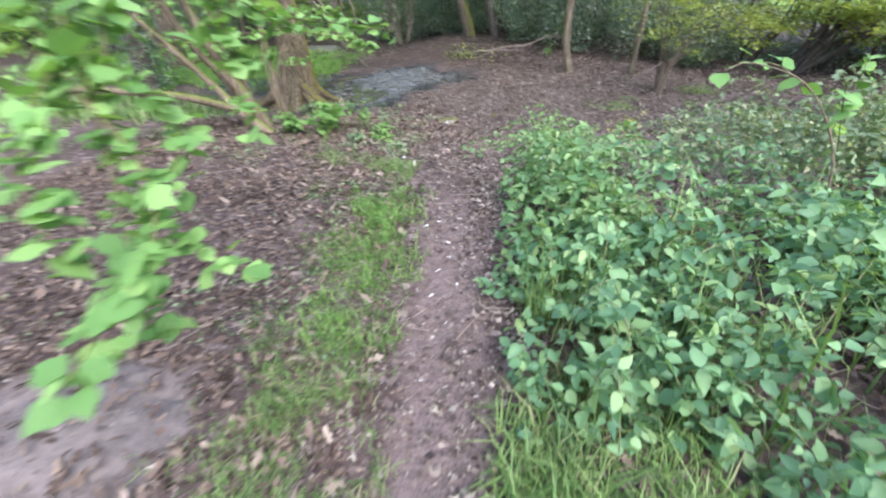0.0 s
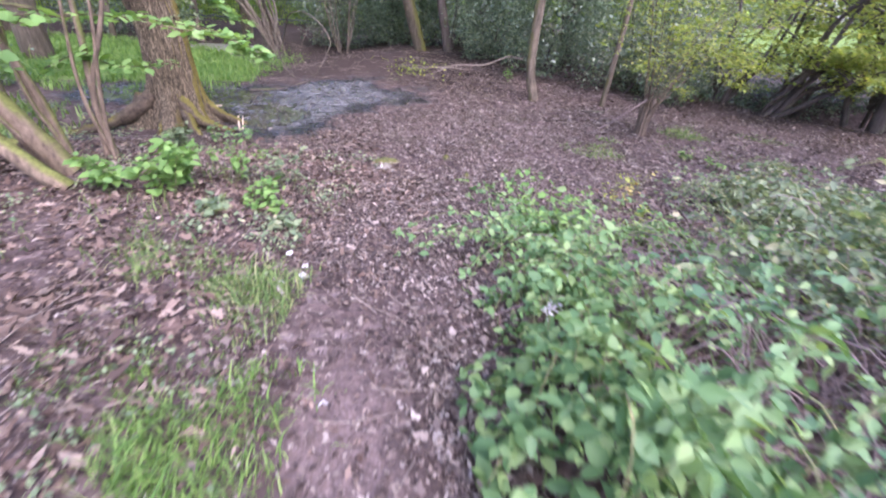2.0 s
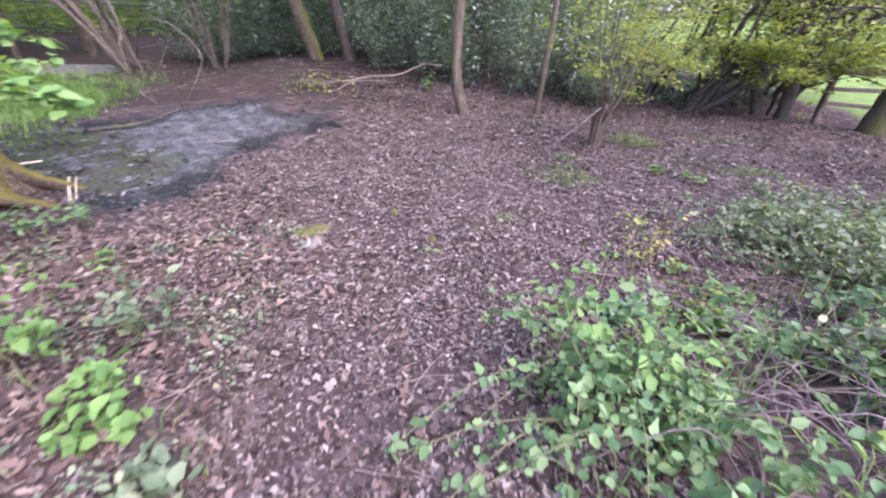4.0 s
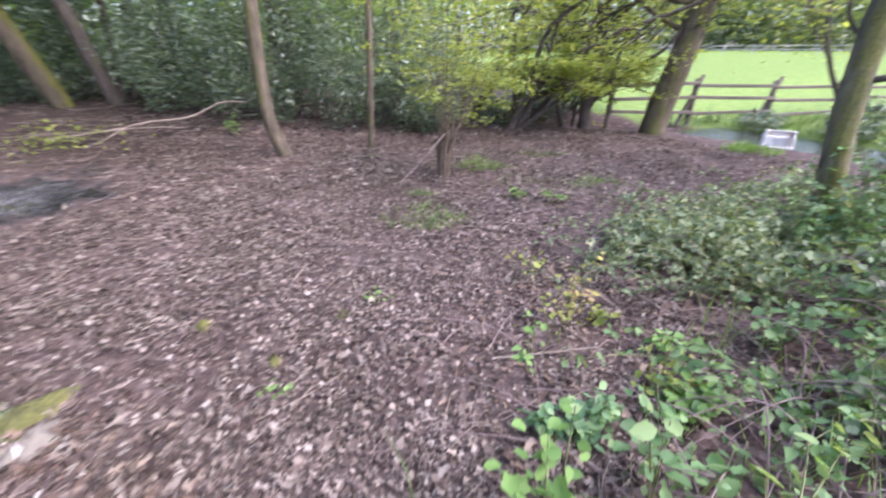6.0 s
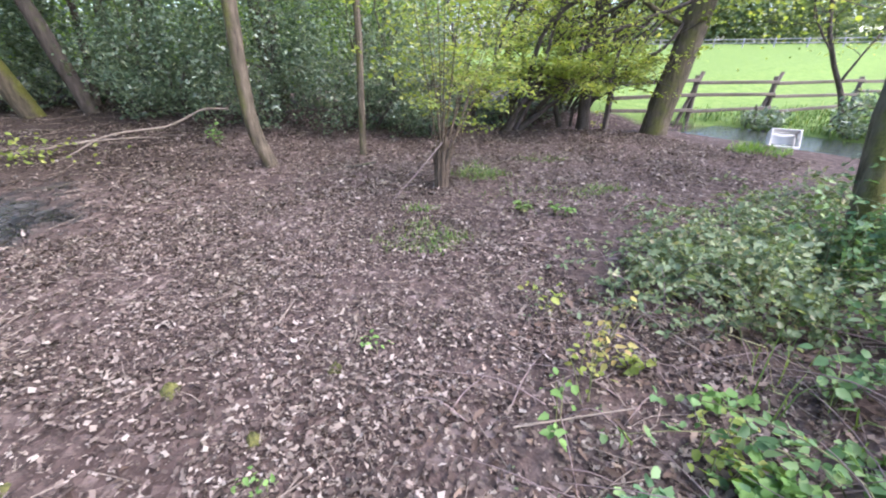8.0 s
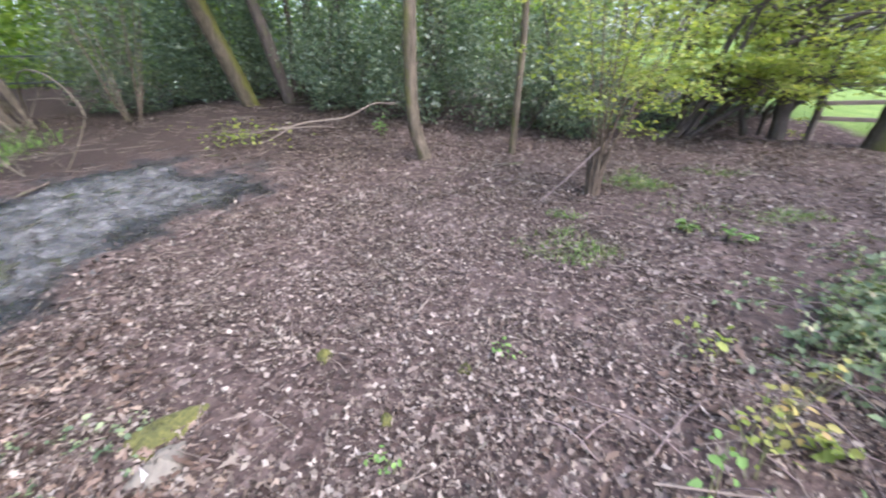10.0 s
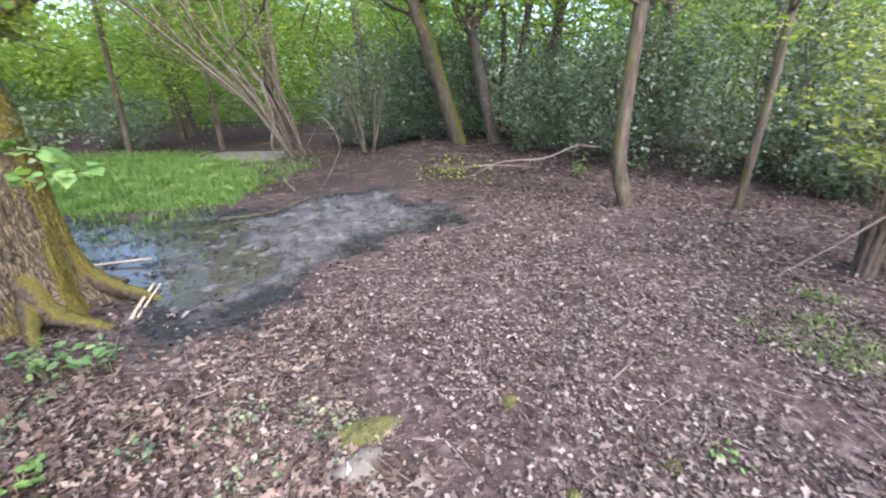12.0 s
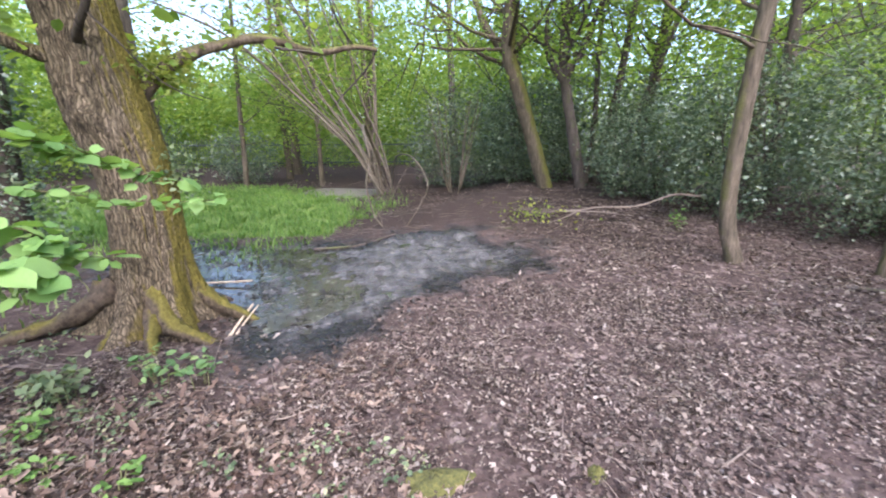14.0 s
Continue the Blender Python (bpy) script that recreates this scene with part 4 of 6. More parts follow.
stems = []
for k in range(9):
    a = rng.uniform(0, 2 * np.pi)
    f = np.array((-2.35 + 0.12 * np.cos(a), 15.7 + 0.12 * np.sin(a), 0.1))
    o = np.array((np.cos(a), 0.4 * np.sin(a), 0)) * rng.uniform(0.2, 0.8)
    stems.append(([f, f + 0.3 * o + (0, 0, 0.5), f + 0.6 * o + (0, 0, 1.2), f + 1.1 * o + (0, 0, 2.2)], rng.uniform(0.012, 0.024)))
clump("bare_shrub", "leafless pale grey shrub against dark holly", (-2.35, 15.7, 0.1), stems, M_WILLOW, None, 0, twig_len=0.8, leafy=0.4)

# ---- thickets and woods ----
def holly(base, rx, ry, h, n, label, size=0.09):
    """A dense evergreen bush: dark stems, glossy leaves thick on the outside."""
    th = thing("holly_bush", (*base, float(height(*base))), label, "bush", "holly thicket")
    fine, z0 = [], float(height(*base))
    for _ in range(4):
        a = rng.uniform(0, 2 * np.pi)
        o = np.array((np.cos(a) * rx, np.sin(a) * ry, 0)) * rng.uniform(0.2, 0.7)
        f = np.array((*base, z0)) + 0.5 * o
        j = 0.16 * rng.standard_normal((2, 3))
        part("stem", tube([f - (0, 0, 0.05), f + 0.3 * o + (0, 0, h * 0.3) + j[0], f + 0.5 * o + (0, 0, h * 0.55) + j[1], f + 0.9 * o + (0, 0, h * 0.8)], 0.022, 0.008, 10, 5), M_DARKBARK, th, smooth=True)
    u = rng.standard_normal((n, 3))
    u /= np.linalg.norm(u, axis=1)[:, None]
    r = rng.uniform(0.3, 1, n) ** 0.5 * (1 + 0.3 * waves(u[:, 0] * 3 + base[0], u[:, 2] * 3 + u[:, 1] * 2, 1.5))
    p = u * r[:, None] * (rx, ry, h * 0.55) + (*base, z0 + h * 0.5)
    p[:, 2] = np.maximum(p[:, 2], z0 + 0.05)
    p = p[rng.uniform(0, 1, n) < 1.3 - 0.95 * (p[:, 2] - z0) / h]
    part("leaves", leaves(p, size, OVATE, 0.9), M_HOLLY, th)


for bx, by, rx, ry, h, n in ((4.61, 12.70, 1.53, 1.08, 3.0, 13000), (3.5, 14.6, 1.2, 0.9, 2.4, 7000), (5.2, 14.3, 1.3, 0.9, 2.1, 5000), (2.94, 13.40, 1.09, 1.01, 2.5, 9000), (5.86, 13.20, 1.38, 1.12, 2.2, 5000), (1.73, 14.35, 1.13, 1.0, 1.9, 8000), (5.47, 11.98, 0.77, 0.58, 1.57, 4500),
                             (2.03, 15.6, 1.32, 1.06, 2.2, 6500), (-0.68, 16.5, 1.50, 1.04, 2.6, 12000), (-2.7, 17.9, 1.9, 1.3, 2.9, 12000), (-1.8, 19.6, 2.2, 1.2, 3.6, 10000), (0.90, 17.4, 1.64, 1.17, 2.9, 10000), (-10.5, 17.3, 1.5, 0.9, 1.9, 5000), (-12.6, 14.9, 1.4, 1.0, 2.2, 5000), (6.6, 14.6, 1.8, 1.4, 1.9, 2200), (-14.5, 16.5, 2.4, 1.4, 2.4, 4500)):
    holly((bx, by), rx, ry, h, n, "dense dark holly with glossy leaves edging the clearing", 0.05 if by < 15 else 0.062)

# background trees, each its own
spots = [(-6.30, 18.64, 0.12, 9), (-7.15, 20.11, 0.18, 11), (-9.84, 18.83, 0.15, 10), (-4.40, 22.24, 0.2, 12), (-10.85, 20.59, 0.25, 12), (-1.15, 18.18, 0.25, 12), (2.02, 18.29, 0.2, 12), (4.30, 17.01, 0.22, 11), (7.02, 16.14, 0.2, 10), (3.78, 14.54, 0.14, 9),
         (5.65, 14.44, 0.12, 9), (-9.24, 16.04, 0.1, 8), (-7.23, 17.13, 0.1, 7), (-12.45, 15.96, 0.3, 11), (-7.91, 12.02, 0.32, 11), (-12.03, 9.50, 0.3, 11), (-6.2, 4.0, 0.22, 9), (-9.0, 2.0, 0.3, 10), (-5.5, -3.0, 0.25, 9), (3.5, -6.0, 0.25, 10), (9.0, -3.5, 0.25, 10), (12.0, 3.0, 0.22, 10), (14.5, 5.0, 0.2, 9)]
for x, y, r, top in spots:
    z = float(height(x, y))
    lx, ly = rng.uniform(-0.9, 0.9, 2)
    line = [(x, y, z), (x + 0.25 * lx, y + 0.25 * ly, top * 0.25), (x + 0.6 * lx, y + 0.6 * ly, top * 0.55), (x + lx, y + ly, top)]
    lush = x < -6 and y > 20
    tree("tree", "tall woodland tree in fresh pale green leaf", line, r, r * 0.4, M_DARKBARK if x > -6 else M_GREYBARK, twigs=16, twig_len=2.0, leaf=M_YELLOW if lush and rng.uniform() < 0.5 else M_CANOPY, count=3200 if x > 3 and y > 12 else 8200 if 12 < y < 21 else 3600 if y > 8 else 1500, size=0.07, spread=0.5, low=0.22 if y > 14 else 0.4)

# hawthorns leaning over the stream, in layered yellow-green leaf
for bx, by, dx, dy, k in ((7.44, 11.9, 1.0, -0.6, 1.0), (8.3, 12.4, 0.5, -0.2, 1.1), (6.6, 12.5, -0.3, -0.4, 1.0), (9.3, 11.7, 0.2, -0.5, 0.9), (10.1, 12.6, 0.2, -0.4, 0.85)):
    st = []
    for q in range(5):
        a = rng.uniform(0, 2 * np.pi)
        f = np.array((bx + 0.2 * np.cos(a), by + 0.2 * np.sin(a), -0.1))
        o = np.array((np.cos(a) * 0.8 + dx, np.sin(a) * 0.8 + dy, 0)) * rng.uniform(0.5, 1.2)
        j = lambda m: 0.22 * m * rng.standard_normal(3) * (1, 1, 0.5)
        st.append(([f, f + 0.3 * o + (0, 0, 0.6 * k) + j(0.7), f + 0.7 * o + (0, 0, 1.2 * k) + j(1), f + 1.0 * o + (0, 0, 1.9 * k) + j(1), f + 1.5 * o + (0, 0, 2.6 * k) + j(1), f + 1.9 * o + (0, 0, 3.6 * k)], rng.uniform(0.035, 0.075)))
    for q in range(3):
        a = rng.uniform(-2.6, -0.9)
        f = np.array((bx, by, 0.3))
        o = np.array((np.cos(a), np.sin(a), 0)) * rng.uniform(1.0, 1.9)
        st.append(([f, f + 0.35 * o + (0, 0, 0.55), f + 0.7 * o + (0, 0, 0.75), f + 1.1 * o + (0, 0, 0.6)], 0.02))
    clump("hawthorn", "twisted dark hawthorn in layered yellow-green spring leaf by the stream", (bx, by, 0), st, M_DARKBARK, M_YELLOW, 4300, 0.062, 0.13, 1.1, OVATE, 0.3, "tree", 0.35)
tree("tree", "dark twisted old trunk with crooked boughs over the stream", [(9.35, 11.35, -0.05), (9.3, 11.35, 0.7), (9.42, 11.3, 1.4), (9.36, 11.3, 2.2), (9.5, 11.3, 3.4), (9.6, 11.3, 6.0)], 0.14, 0.1, M_DARKBARK,
     boughs=[([(9.33, 11.33, 0.9), (8.95, 11.2, 1.35), (8.7, 11.05, 1.3), (8.35, 10.95, 1.75), (7.9, 10.9, 1.9)], 0.06), ([(9.38, 11.3, 1.3), (9.75, 11.2, 1.7), (9.9, 11.1, 2.1), (10.3, 11.0, 2.2)], 0.05), ([(9.36, 11.3, 1.7), (9.0, 11.2, 2.2), (8.8, 11.1, 2.9)], 0.05)], twigs=10, twig_len=1.6, leaf=M_YELLOW, count=3000, size=0.06, spread=0.25, low=0.25)
p = rng.uniform(0, 1, (9000, 3)) ** (1, 1, 1.5) * (4.6, 1.0, 1.3) + (6.4, 12.5, -0.2)
single("ivy_bank", leaves(p, 0.055, OVATE, 0.9), M_HOLLY, "dark ivy covering the shaded stream bank", "ivy", kind="stuff")

# far woods beyond the fences
def woods(name, x0, y0, x1, y1, deep, top, n, size, mat, label):
    t = rng.uniform(0, 1, n)
    prof = top * (0.6 + 0.4 * waves(t * abs(x1 - x0) * 0.25, t * abs(y1 - y0) * 0.3 + x0, 1.2))
    z = prof * rng.uniform(0, 1, n) ** 0.8
    P = np.stack([x0 + (x1 - x0) * t, y0 + (y1 - y0) * t, z], 1) + rng.standard_normal((n, 3)) * (deep, deep, 0.3)
    single(name, leaves(P, size, DIAMOND, 0.9, 0.4), mat, label, "woodland", kind="stuff")


woods("woods", -50, 20, -28, 46, 2.5, 11, 11000, 0.34, M_CANOPY, "far belt of trees in pale green leaf")
woods("woods", -28, 48, 14, 52, 3.0, 15, 16000, 0.42, M_CANOPY, "far belt of trees in pale green leaf")
woods("woods", -30, 16.6, -6, 29.0, 0.5, 1.3, 9000, 0.12, M_CANOPY, "leafy undergrowth behind the palisade fence")
woods("woods", -30, 20.5, -2, 32, 1.8, 12.0, 105000, 0.165, M_CANOPY, "leafy pale green trees behind the palisade fence")
woods("woods", -3, 21.5, 9, 18.5, 1.2, 7.0, 22000, 0.1, M_CANOPY, "leafy pale green saplings behind the holly")
woods("woods", -25, 8, -17, 17, 1.8, 9.0, 32000, 0.13, M_CANOPY, "leafy pale green saplings beside the wet clearing")
woods("woods", 60, 90, 130, 30, 5.0, 27, 30000, 0.75, M_FAR, "far trees beyond the green field")
woods("woods", 100, 60, 110, -60, 5.0, 27, 32000, 0.75, M_FAR, "far trees beyond the green field")
woods("woods", 14, 50, 60, 95, 4.0, 24, 26000, 0.65, M_FAR, "far trees beyond the green field")
woods("woods", -18, -14, 26, -16, 2.0, 6, 3000, 0.5, M_CANOPY, "woodland behind the path")
woods("woods", -26, -12, -24, 22, 3.0, 10, 4500, 0.4, M_CANOPY, "woodland beside the clearing")
woods("woods", 17, 1, 26, -12, 2.5, 9, 3500, 0.5, M_CANOPY, "trees beside the field")

# ---- fences, crate ----
def bar(a, b, w, h, twist=0.0):
    """A squared timber from a to b with worn corners."""
    a, b = np.array(a, float), np.array(b, float)
    d = (b - a) / np.linalg.norm(b - a)
    s = np.cross(d, (0, 0, 1.0)) if abs(d[2]) < 0.8 else np.cross(d, (math.cos(twist), math.sin(twist), 0.0))
    s /= np.linalg.norm(s)
    u = np.cross(s, d)
    c = 0.22
    ring = [(1, 1 - c), (1 - c, 1), (c - 1, 1), (-1, 1 - c), (-1, c - 1), (c - 1, -1), (1 - c, -1), (1, c - 1)]
    v = [p + s * w / 2 * q * (1 + 0.05 * rng.standard_normal()) + u * h / 2 * e for p in (a, (a + b) / 2 + 0.008 * rng.standard_normal(3), b) for q, e in ring]
    f = [(k * 8 + q, k * 8 + (q + 1) % 8, k * 8 + 8 + (q + 1) % 8, k * 8 + 8 + q) for k in range(2) for q in range(8)]
    f += [(0, 1, 2, 3), (0, 3, 4, 7), (4, 5, 6, 7), (16, 17, 18, 19), (16, 19, 20, 23), (20, 21, 22, 23)]
    return np.array(v), np.array(f)


tree("tree", "thin crooked sapling with sparse yellow leaves by the field fence", [(14.3, 7.9, 0.0), (14.2, 8.1, 0.7), (13.9, 8.4, 1.4), (13.7, 8.7, 2.3), (13.9, 8.8, 3.4), (14.2, 8.9, 5.0)], 0.07, 0.03, M_DARKBARK,
     boughs=[([(14.1, 8.2, 0.9), (14.3, 8.0, 1.6), (14.8, 7.7, 2.6)], 0.03), ([(13.8, 8.5, 1.6), (13.3, 8.8, 2.2), (13.0, 9.1, 3.2)], 0.025)], twigs=8, twig_len=1.2, leaf=M_YELLOW, count=1100, size=0.06, spread=0.3, low=0.4)
for bx, by, rx, h, n in ((13.1, 7.4, 0.8, 0.9, 1500), (13.9, 6.3, 1.0, 1.1, 1800), (12.9, 9.0, 0.5, 0.45, 700)):
    holly((bx, by), rx, 0.5, h, n, "low dark bush on the far bank of the stream", 0.07)

fence = thing("field_fence", (12.5, 10.5, 0), "weathered brown post-and-rail fence along the green field", "fence")
posts = [(10.24, 11.35), (12.49, 10.52), (14.96, 9.62), (17.98, 8.5), (21.08, 7.37), (24.2, 6.25)]
for k, (x, y) in enumerate(posts):
    lean = 0.04 * math.sin(k * 2.1)
    part("post", bar((x, y, -0.28), (x + lean, y, 1.0 if k != 1 else 1.02), 0.1, 0.1), M_WOOD, fence)
    if k in (1, 2):
        part("brace", bar((x - 0.28, y + 0.12, -0.1), (x + 0.14, y - 0.05, 1.1), 0.08, 0.07), M_WOOD, fence)
for (xa, ya), (xb, yb) in zip(posts[:-1], posts[1:]):
    for z in (0.88, 0.56, 0.24):
        part("rail", bar((xa, ya - 0.07, z + 0.03 * rng.standard_normal()), (xb, yb - 0.07, z + 0.03 * rng.standard_normal()), 0.04, 0.08), M_WOOD, fence)

far_fence = thing("far_fence", (70, 38, 2.2), "pale post-and-rail fence across the far side of the field", "fence")
for k in range(16):
    x, y = 64 + 1.0 * k, 54 - 3.3 * k
    z0, z1 = float(height(x, y)), float(height(x + 1.0, y - 3.3))
    part("post", bar((x, y, z0 - 0.2), (x, y, z0 + 1.15), 0.12, 0.12), M_PALEFENCE, far_fence)
    if k < 15:
        for z in (1.0, 0.55):
            part("rail", bar((x, y, z0 + z), (x + 1.0, y - 3.3, z1 + z), 0.05, 0.1), M_PALEFENCE, far_fence)

palisade = thing("palisade_fence", (-14, 22, 0), "dull green steel palisade fence behind the trees", "fence")
A, B = np.array((-30.0, 14.5, -0.05)), np.array((-4.0, 27.3, -0.05))
n_pales = 250
for z in (0.3, 1.15):
    part("rail", bar(A + (0, 0, z), B + (0, 0, z), 0.05, 0.06), M_STEEL, palisade)
pale = mesh_of("pale", *(lambda s: (s[0], s[1]))(bar((0, 0, 0.03), (0, 0, 1.42), 0.065, 0.015, 0.46)), M_STEEL)
for k in range(n_pales):
    o = new("pale", pale)
    o.parent = palisade
    o.location = Vector(A + (B - A) * k / n_pales) - Vector(palisade.location) + Vector((0.03, -0.03, 0.02 * rng.standard_normal()))


def crate():
    """An open white plastic crate on its side, bars round its walls."""
    th = thing("plastic_crate", (11.2, 8.1, -0.2), "white plastic crate lying tipped in the stream", "crate")
    turn = Matrix.Rotation(radians(-62), 3, "Z") @ Matrix.Rotation(radians(62), 3, "X")
    def put(name, a, b, w, h):
        v, f = bar(a, b, w, h)
        v = np.array([turn @ Vector(q) for q in v]) + (11.2, 8.1, 0.0)
        part(name, (v, f), M_WHITE, th)
    W, D, Hh = 0.23, 0.165, 0.14
    put("base", (-W, 0, -Hh), (W, 0, -Hh), 2 * D, 0.02)
    for z, k in ((-0.09, 0.045), (-0.01, 0.045), (0.08, 0.06)):
        put("side", (-W, -D, z), (W, -D, z), 0.02, k * 1.4)
        put("side", (-W, D, z), (W, D, z), 0.02, k * 1.4)
        put("end", (-W, -D, z), (-W, D, z), 0.02, k * 1.4)
        put("end", (W, -D, z), (W, D, z), 0.02, k * 1.4)
    for sx in (-1, 1):
        for sy in (-1, 1):
            put("corner", (sx * W, sy * D, -Hh), (sx * W, sy * D, 0.115), 0.03, 0.03)


crate()

# ---- brambles and plants ----
def bramble(cx, cy, rx, ry, h, n, leaf, label, size=0.062, canes=26, bare=0.0):
    base = (cx, cy, float(height(cx, cy)))
    th = thing("bramble_bush", base, label, "bramble", "brambles beside the path")
    nodes = []
    for _ in range(canes):
        a, q = rng.uniform(0, 2 * np.pi), np.sqrt(rng.uniform(0, 1))
        f = np.array((cx + rx * q * np.cos(a), cy + ry * q * np.sin(a), base[2] - 0.03))
        b = rng.uniform(0, 2 * np.pi)
        o = np.array((np.cos(b), np.sin(b), 0)) * rng.uniform(0.2, 0.6)
        if f[0] + 1.3 * o[0] < 1.28 and cy < 4.6:
            o[0] = abs(o[0])
        k = h * rng.uniform(0.6, 1.35) * (1 - 0.45 * q)
        line = [f, f + 0.3 * o + (0, 0, k * 0.8), f + 0.8 * o + (0, 0, k), f + 1.3 * o + (0, 0, k * 0.6)]
        nodes.append(curve_points(line, 14)[5:] + 0.02 * rng.standard_normal((9, 3)))
        part("cane", tube(line, 0.004, 0.0018, 9, 4), M_CANE if bare else M_STEM, th, smooth=True)
    a, q = rng.uniform(0, 2 * np.pi, n), np.sqrt(rng.uniform(0, 1, n))
    edge = 1 + 0.16 * np.sin(3 * a + cx * 5) + 0.12 * np.sin(7 * a + cy * 3)
    x, y = cx + rx * q * edge * np.cos(a), cy + ry * q * edge * np.sin(a)
    lump = 0.72 + 0.34 * waves(x, y, 3.2) + 0.3 * waves(y, x, 8.0)
    top = h * np.sqrt(np.maximum(1 - q ** 2, 0.05)) * lump
    z = height(x, y) + np.maximum(top, 0.06) * (1.15 - 0.95 * rng.uniform(0, 1, n) ** 1.4)
    keep = rng.uniform(0, 1, n) < np.clip(0.66 + 0.9 * waves(x + 5, y, 3.4), 0.03 if bare else 0.1, 1)
    P = np.concatenate([np.stack([x, y, z], 1)[keep], np.concatenate(nodes)])
    part("leaves", threes(P, size, 0.8, BRAMBLE if cy < 4.6 else OVATE), leaf, th)


bramble(2.45, 2.35, 1.2, 0.95, 0.62, 2250, M_BRAMBLE, "dense bramble with fresh green leaves beside the path", 0.055)
bramble(3.9, 2.8, 1.3, 1.25, 0.62, 1950, M_BRAMBLE, "dense bramble with fresh green leaves", 0.056)
bramble(1.52, 3.25, 0.46, 0.66, 0.6, 899, M_BRAMBLE_LIGHT, "bramble with young light green leaves at the path's edge", 0.05)
bramble(1.55, 2.43, 0.45, 0.59, 0.42, 609, M_BRAMBLE, "low bramble at the path's edge", 0.052)
bramble(2.7, 3.75, 1.0, 0.7, 0.48, 330, M_BRAMBLE, "thin bramble with bare soil showing between", 0.044, 34, 0.5)
bramble(4.3, 4.4, 1.4, 1.0, 0.85, 2400, M_GREY_BRAMBLE, "old bramble thicket with greyish leaves", 0.045, 50)
bramble(3.2, 4.7, 0.7, 0.5, 0.55, 420, M_GREY_BRAMBLE, "sparse old bramble with many bare canes", 0.042, 40, 0.4)
bramble(1.52, 4.2, 0.34, 0.42, 0.46, 478, M_BRAMBLE_LIGHT, "low bramble with seed heads at the path's edge", 0.040)
bramble(1.62, 5.15, 0.4, 0.32, 0.42, 430, M_BRAMBLE_LIGHT, "low bramble sprawling onto the path", 0.040)
bramble(2.5, 5.55, 0.5, 0.3, 0.2, 90, M_BRAMBLE_LIGHT, "few low bramble shoots on leaf litter", 0.045, 8)
bramble(4.0, 6.15, 0.55, 0.4, 0.52, 620, M_GREY_BRAMBLE, "bramble mound with greyish leaves beside the clearing", 0.038)
bramble(4.2, 6.75, 0.6, 0.35, 0.5, 620, M_GREY_BRAMBLE, "bramble mound with greyish leaves beside the clearing", 0.038)
bramble(4.5, 6.35, 0.9, 0.55, 0.5, 1305, M_GREY_BRAMBLE, "bramble mound with greyish leaves beside the clearing", 0.037)
bramble(5.9, 6.4, 1.0, 0.6, 0.5, 1232, M_GREY_BRAMBLE, "bramble mound with greyish leaves beside the clearing", 0.040)
bramble(4.9, 5.4, 1.1, 0.7, 0.68, 1550, M_BRAMBLE_LIGHT, "tall bramble thicket with light green leaves", 0.042)
bramble(5.2, 5.75, 0.4, 0.4, 0.7, 609, M_BRAMBLE, "ivy and bramble round the foot of a mossy tree", 0.044)
bramble(7.2, 5.2, 1.5, 1.0, 0.88, 1600, M_GREY_BRAMBLE, "tall bramble thicket with greyish green leaves", 0.048)
bramble(3.65, 6.55, 0.45, 0.4, 0.36, 420, M_GREY_BRAMBLE, "low bramble mound with greyish leaves and bare canes", 0.036, 22, 0.4)
bramble(2.9, 5.1, 0.5, 0.35, 0.3, 170, M_BRAMBLE_LIGHT, "low bright green bramble on leaf litter", 0.045)
bramble(6.2, 3.7, 1.65, 1.28, 1.0, 2100, M_GREY_BRAMBLE, "tall bramble thicket with greyish green leaves", 0.048)
bramble(5.6, 2.2, 1.3, 1.2, 0.85, 1305, M_BRAMBLE, "dense bramble with fresh green leaves", 0.052)

tangle = thing("cane_tangle", (2.6, 4.8, 0.3), "tangle of dead grey-brown bramble canes", "dead canes")
for _ in range(290):
    x, y = rng.uniform(1.8, 3.5), rng.uniform(3.2, 5.4)
    f = np.array((x, y, float(height(x, y))))
    b = rng.uniform(0, 2 * np.pi)
    o = np.array((np.cos(b), np.sin(b), 0)) * rng.uniform(0.15, 0.6)
    k = rng.uniform(0.05, 0.26)
    part("dead_cane", tube([f, f + 0.5 * o + (0, 0, k), f + o + (0, 0, k * 0.8), f + 1.5 * o + (0, 0, 0.02)], 0.0042, 0.0018, 9, 4), M_CANE, tangle, smooth=True)
tangle = thing("cane_tangle", (3.2, 5.9, 0.0), "loose dead canes lying over leaf litter", "dead canes")
for _ in range(70):
    x, y = rng.uniform(1.9, 4.6), rng.uniform(5.0, 6.7)
    f = np.array((x, y, float(height(x, y)) + 0.01))
    b = rng.uniform(0, 2 * np.pi)
    o = np.array((np.cos(b), np.sin(b), 0)) * rng.uniform(0.2, 0.7)
    part("dead_cane", tube([f, f + 0.4 * o + (0, 0, rng.uniform(0.02, 0.12)), f + o + (0, 0, 0.015)], 0.0045, 0.002, 8, 4), M_CANE, tangle, smooth=True)


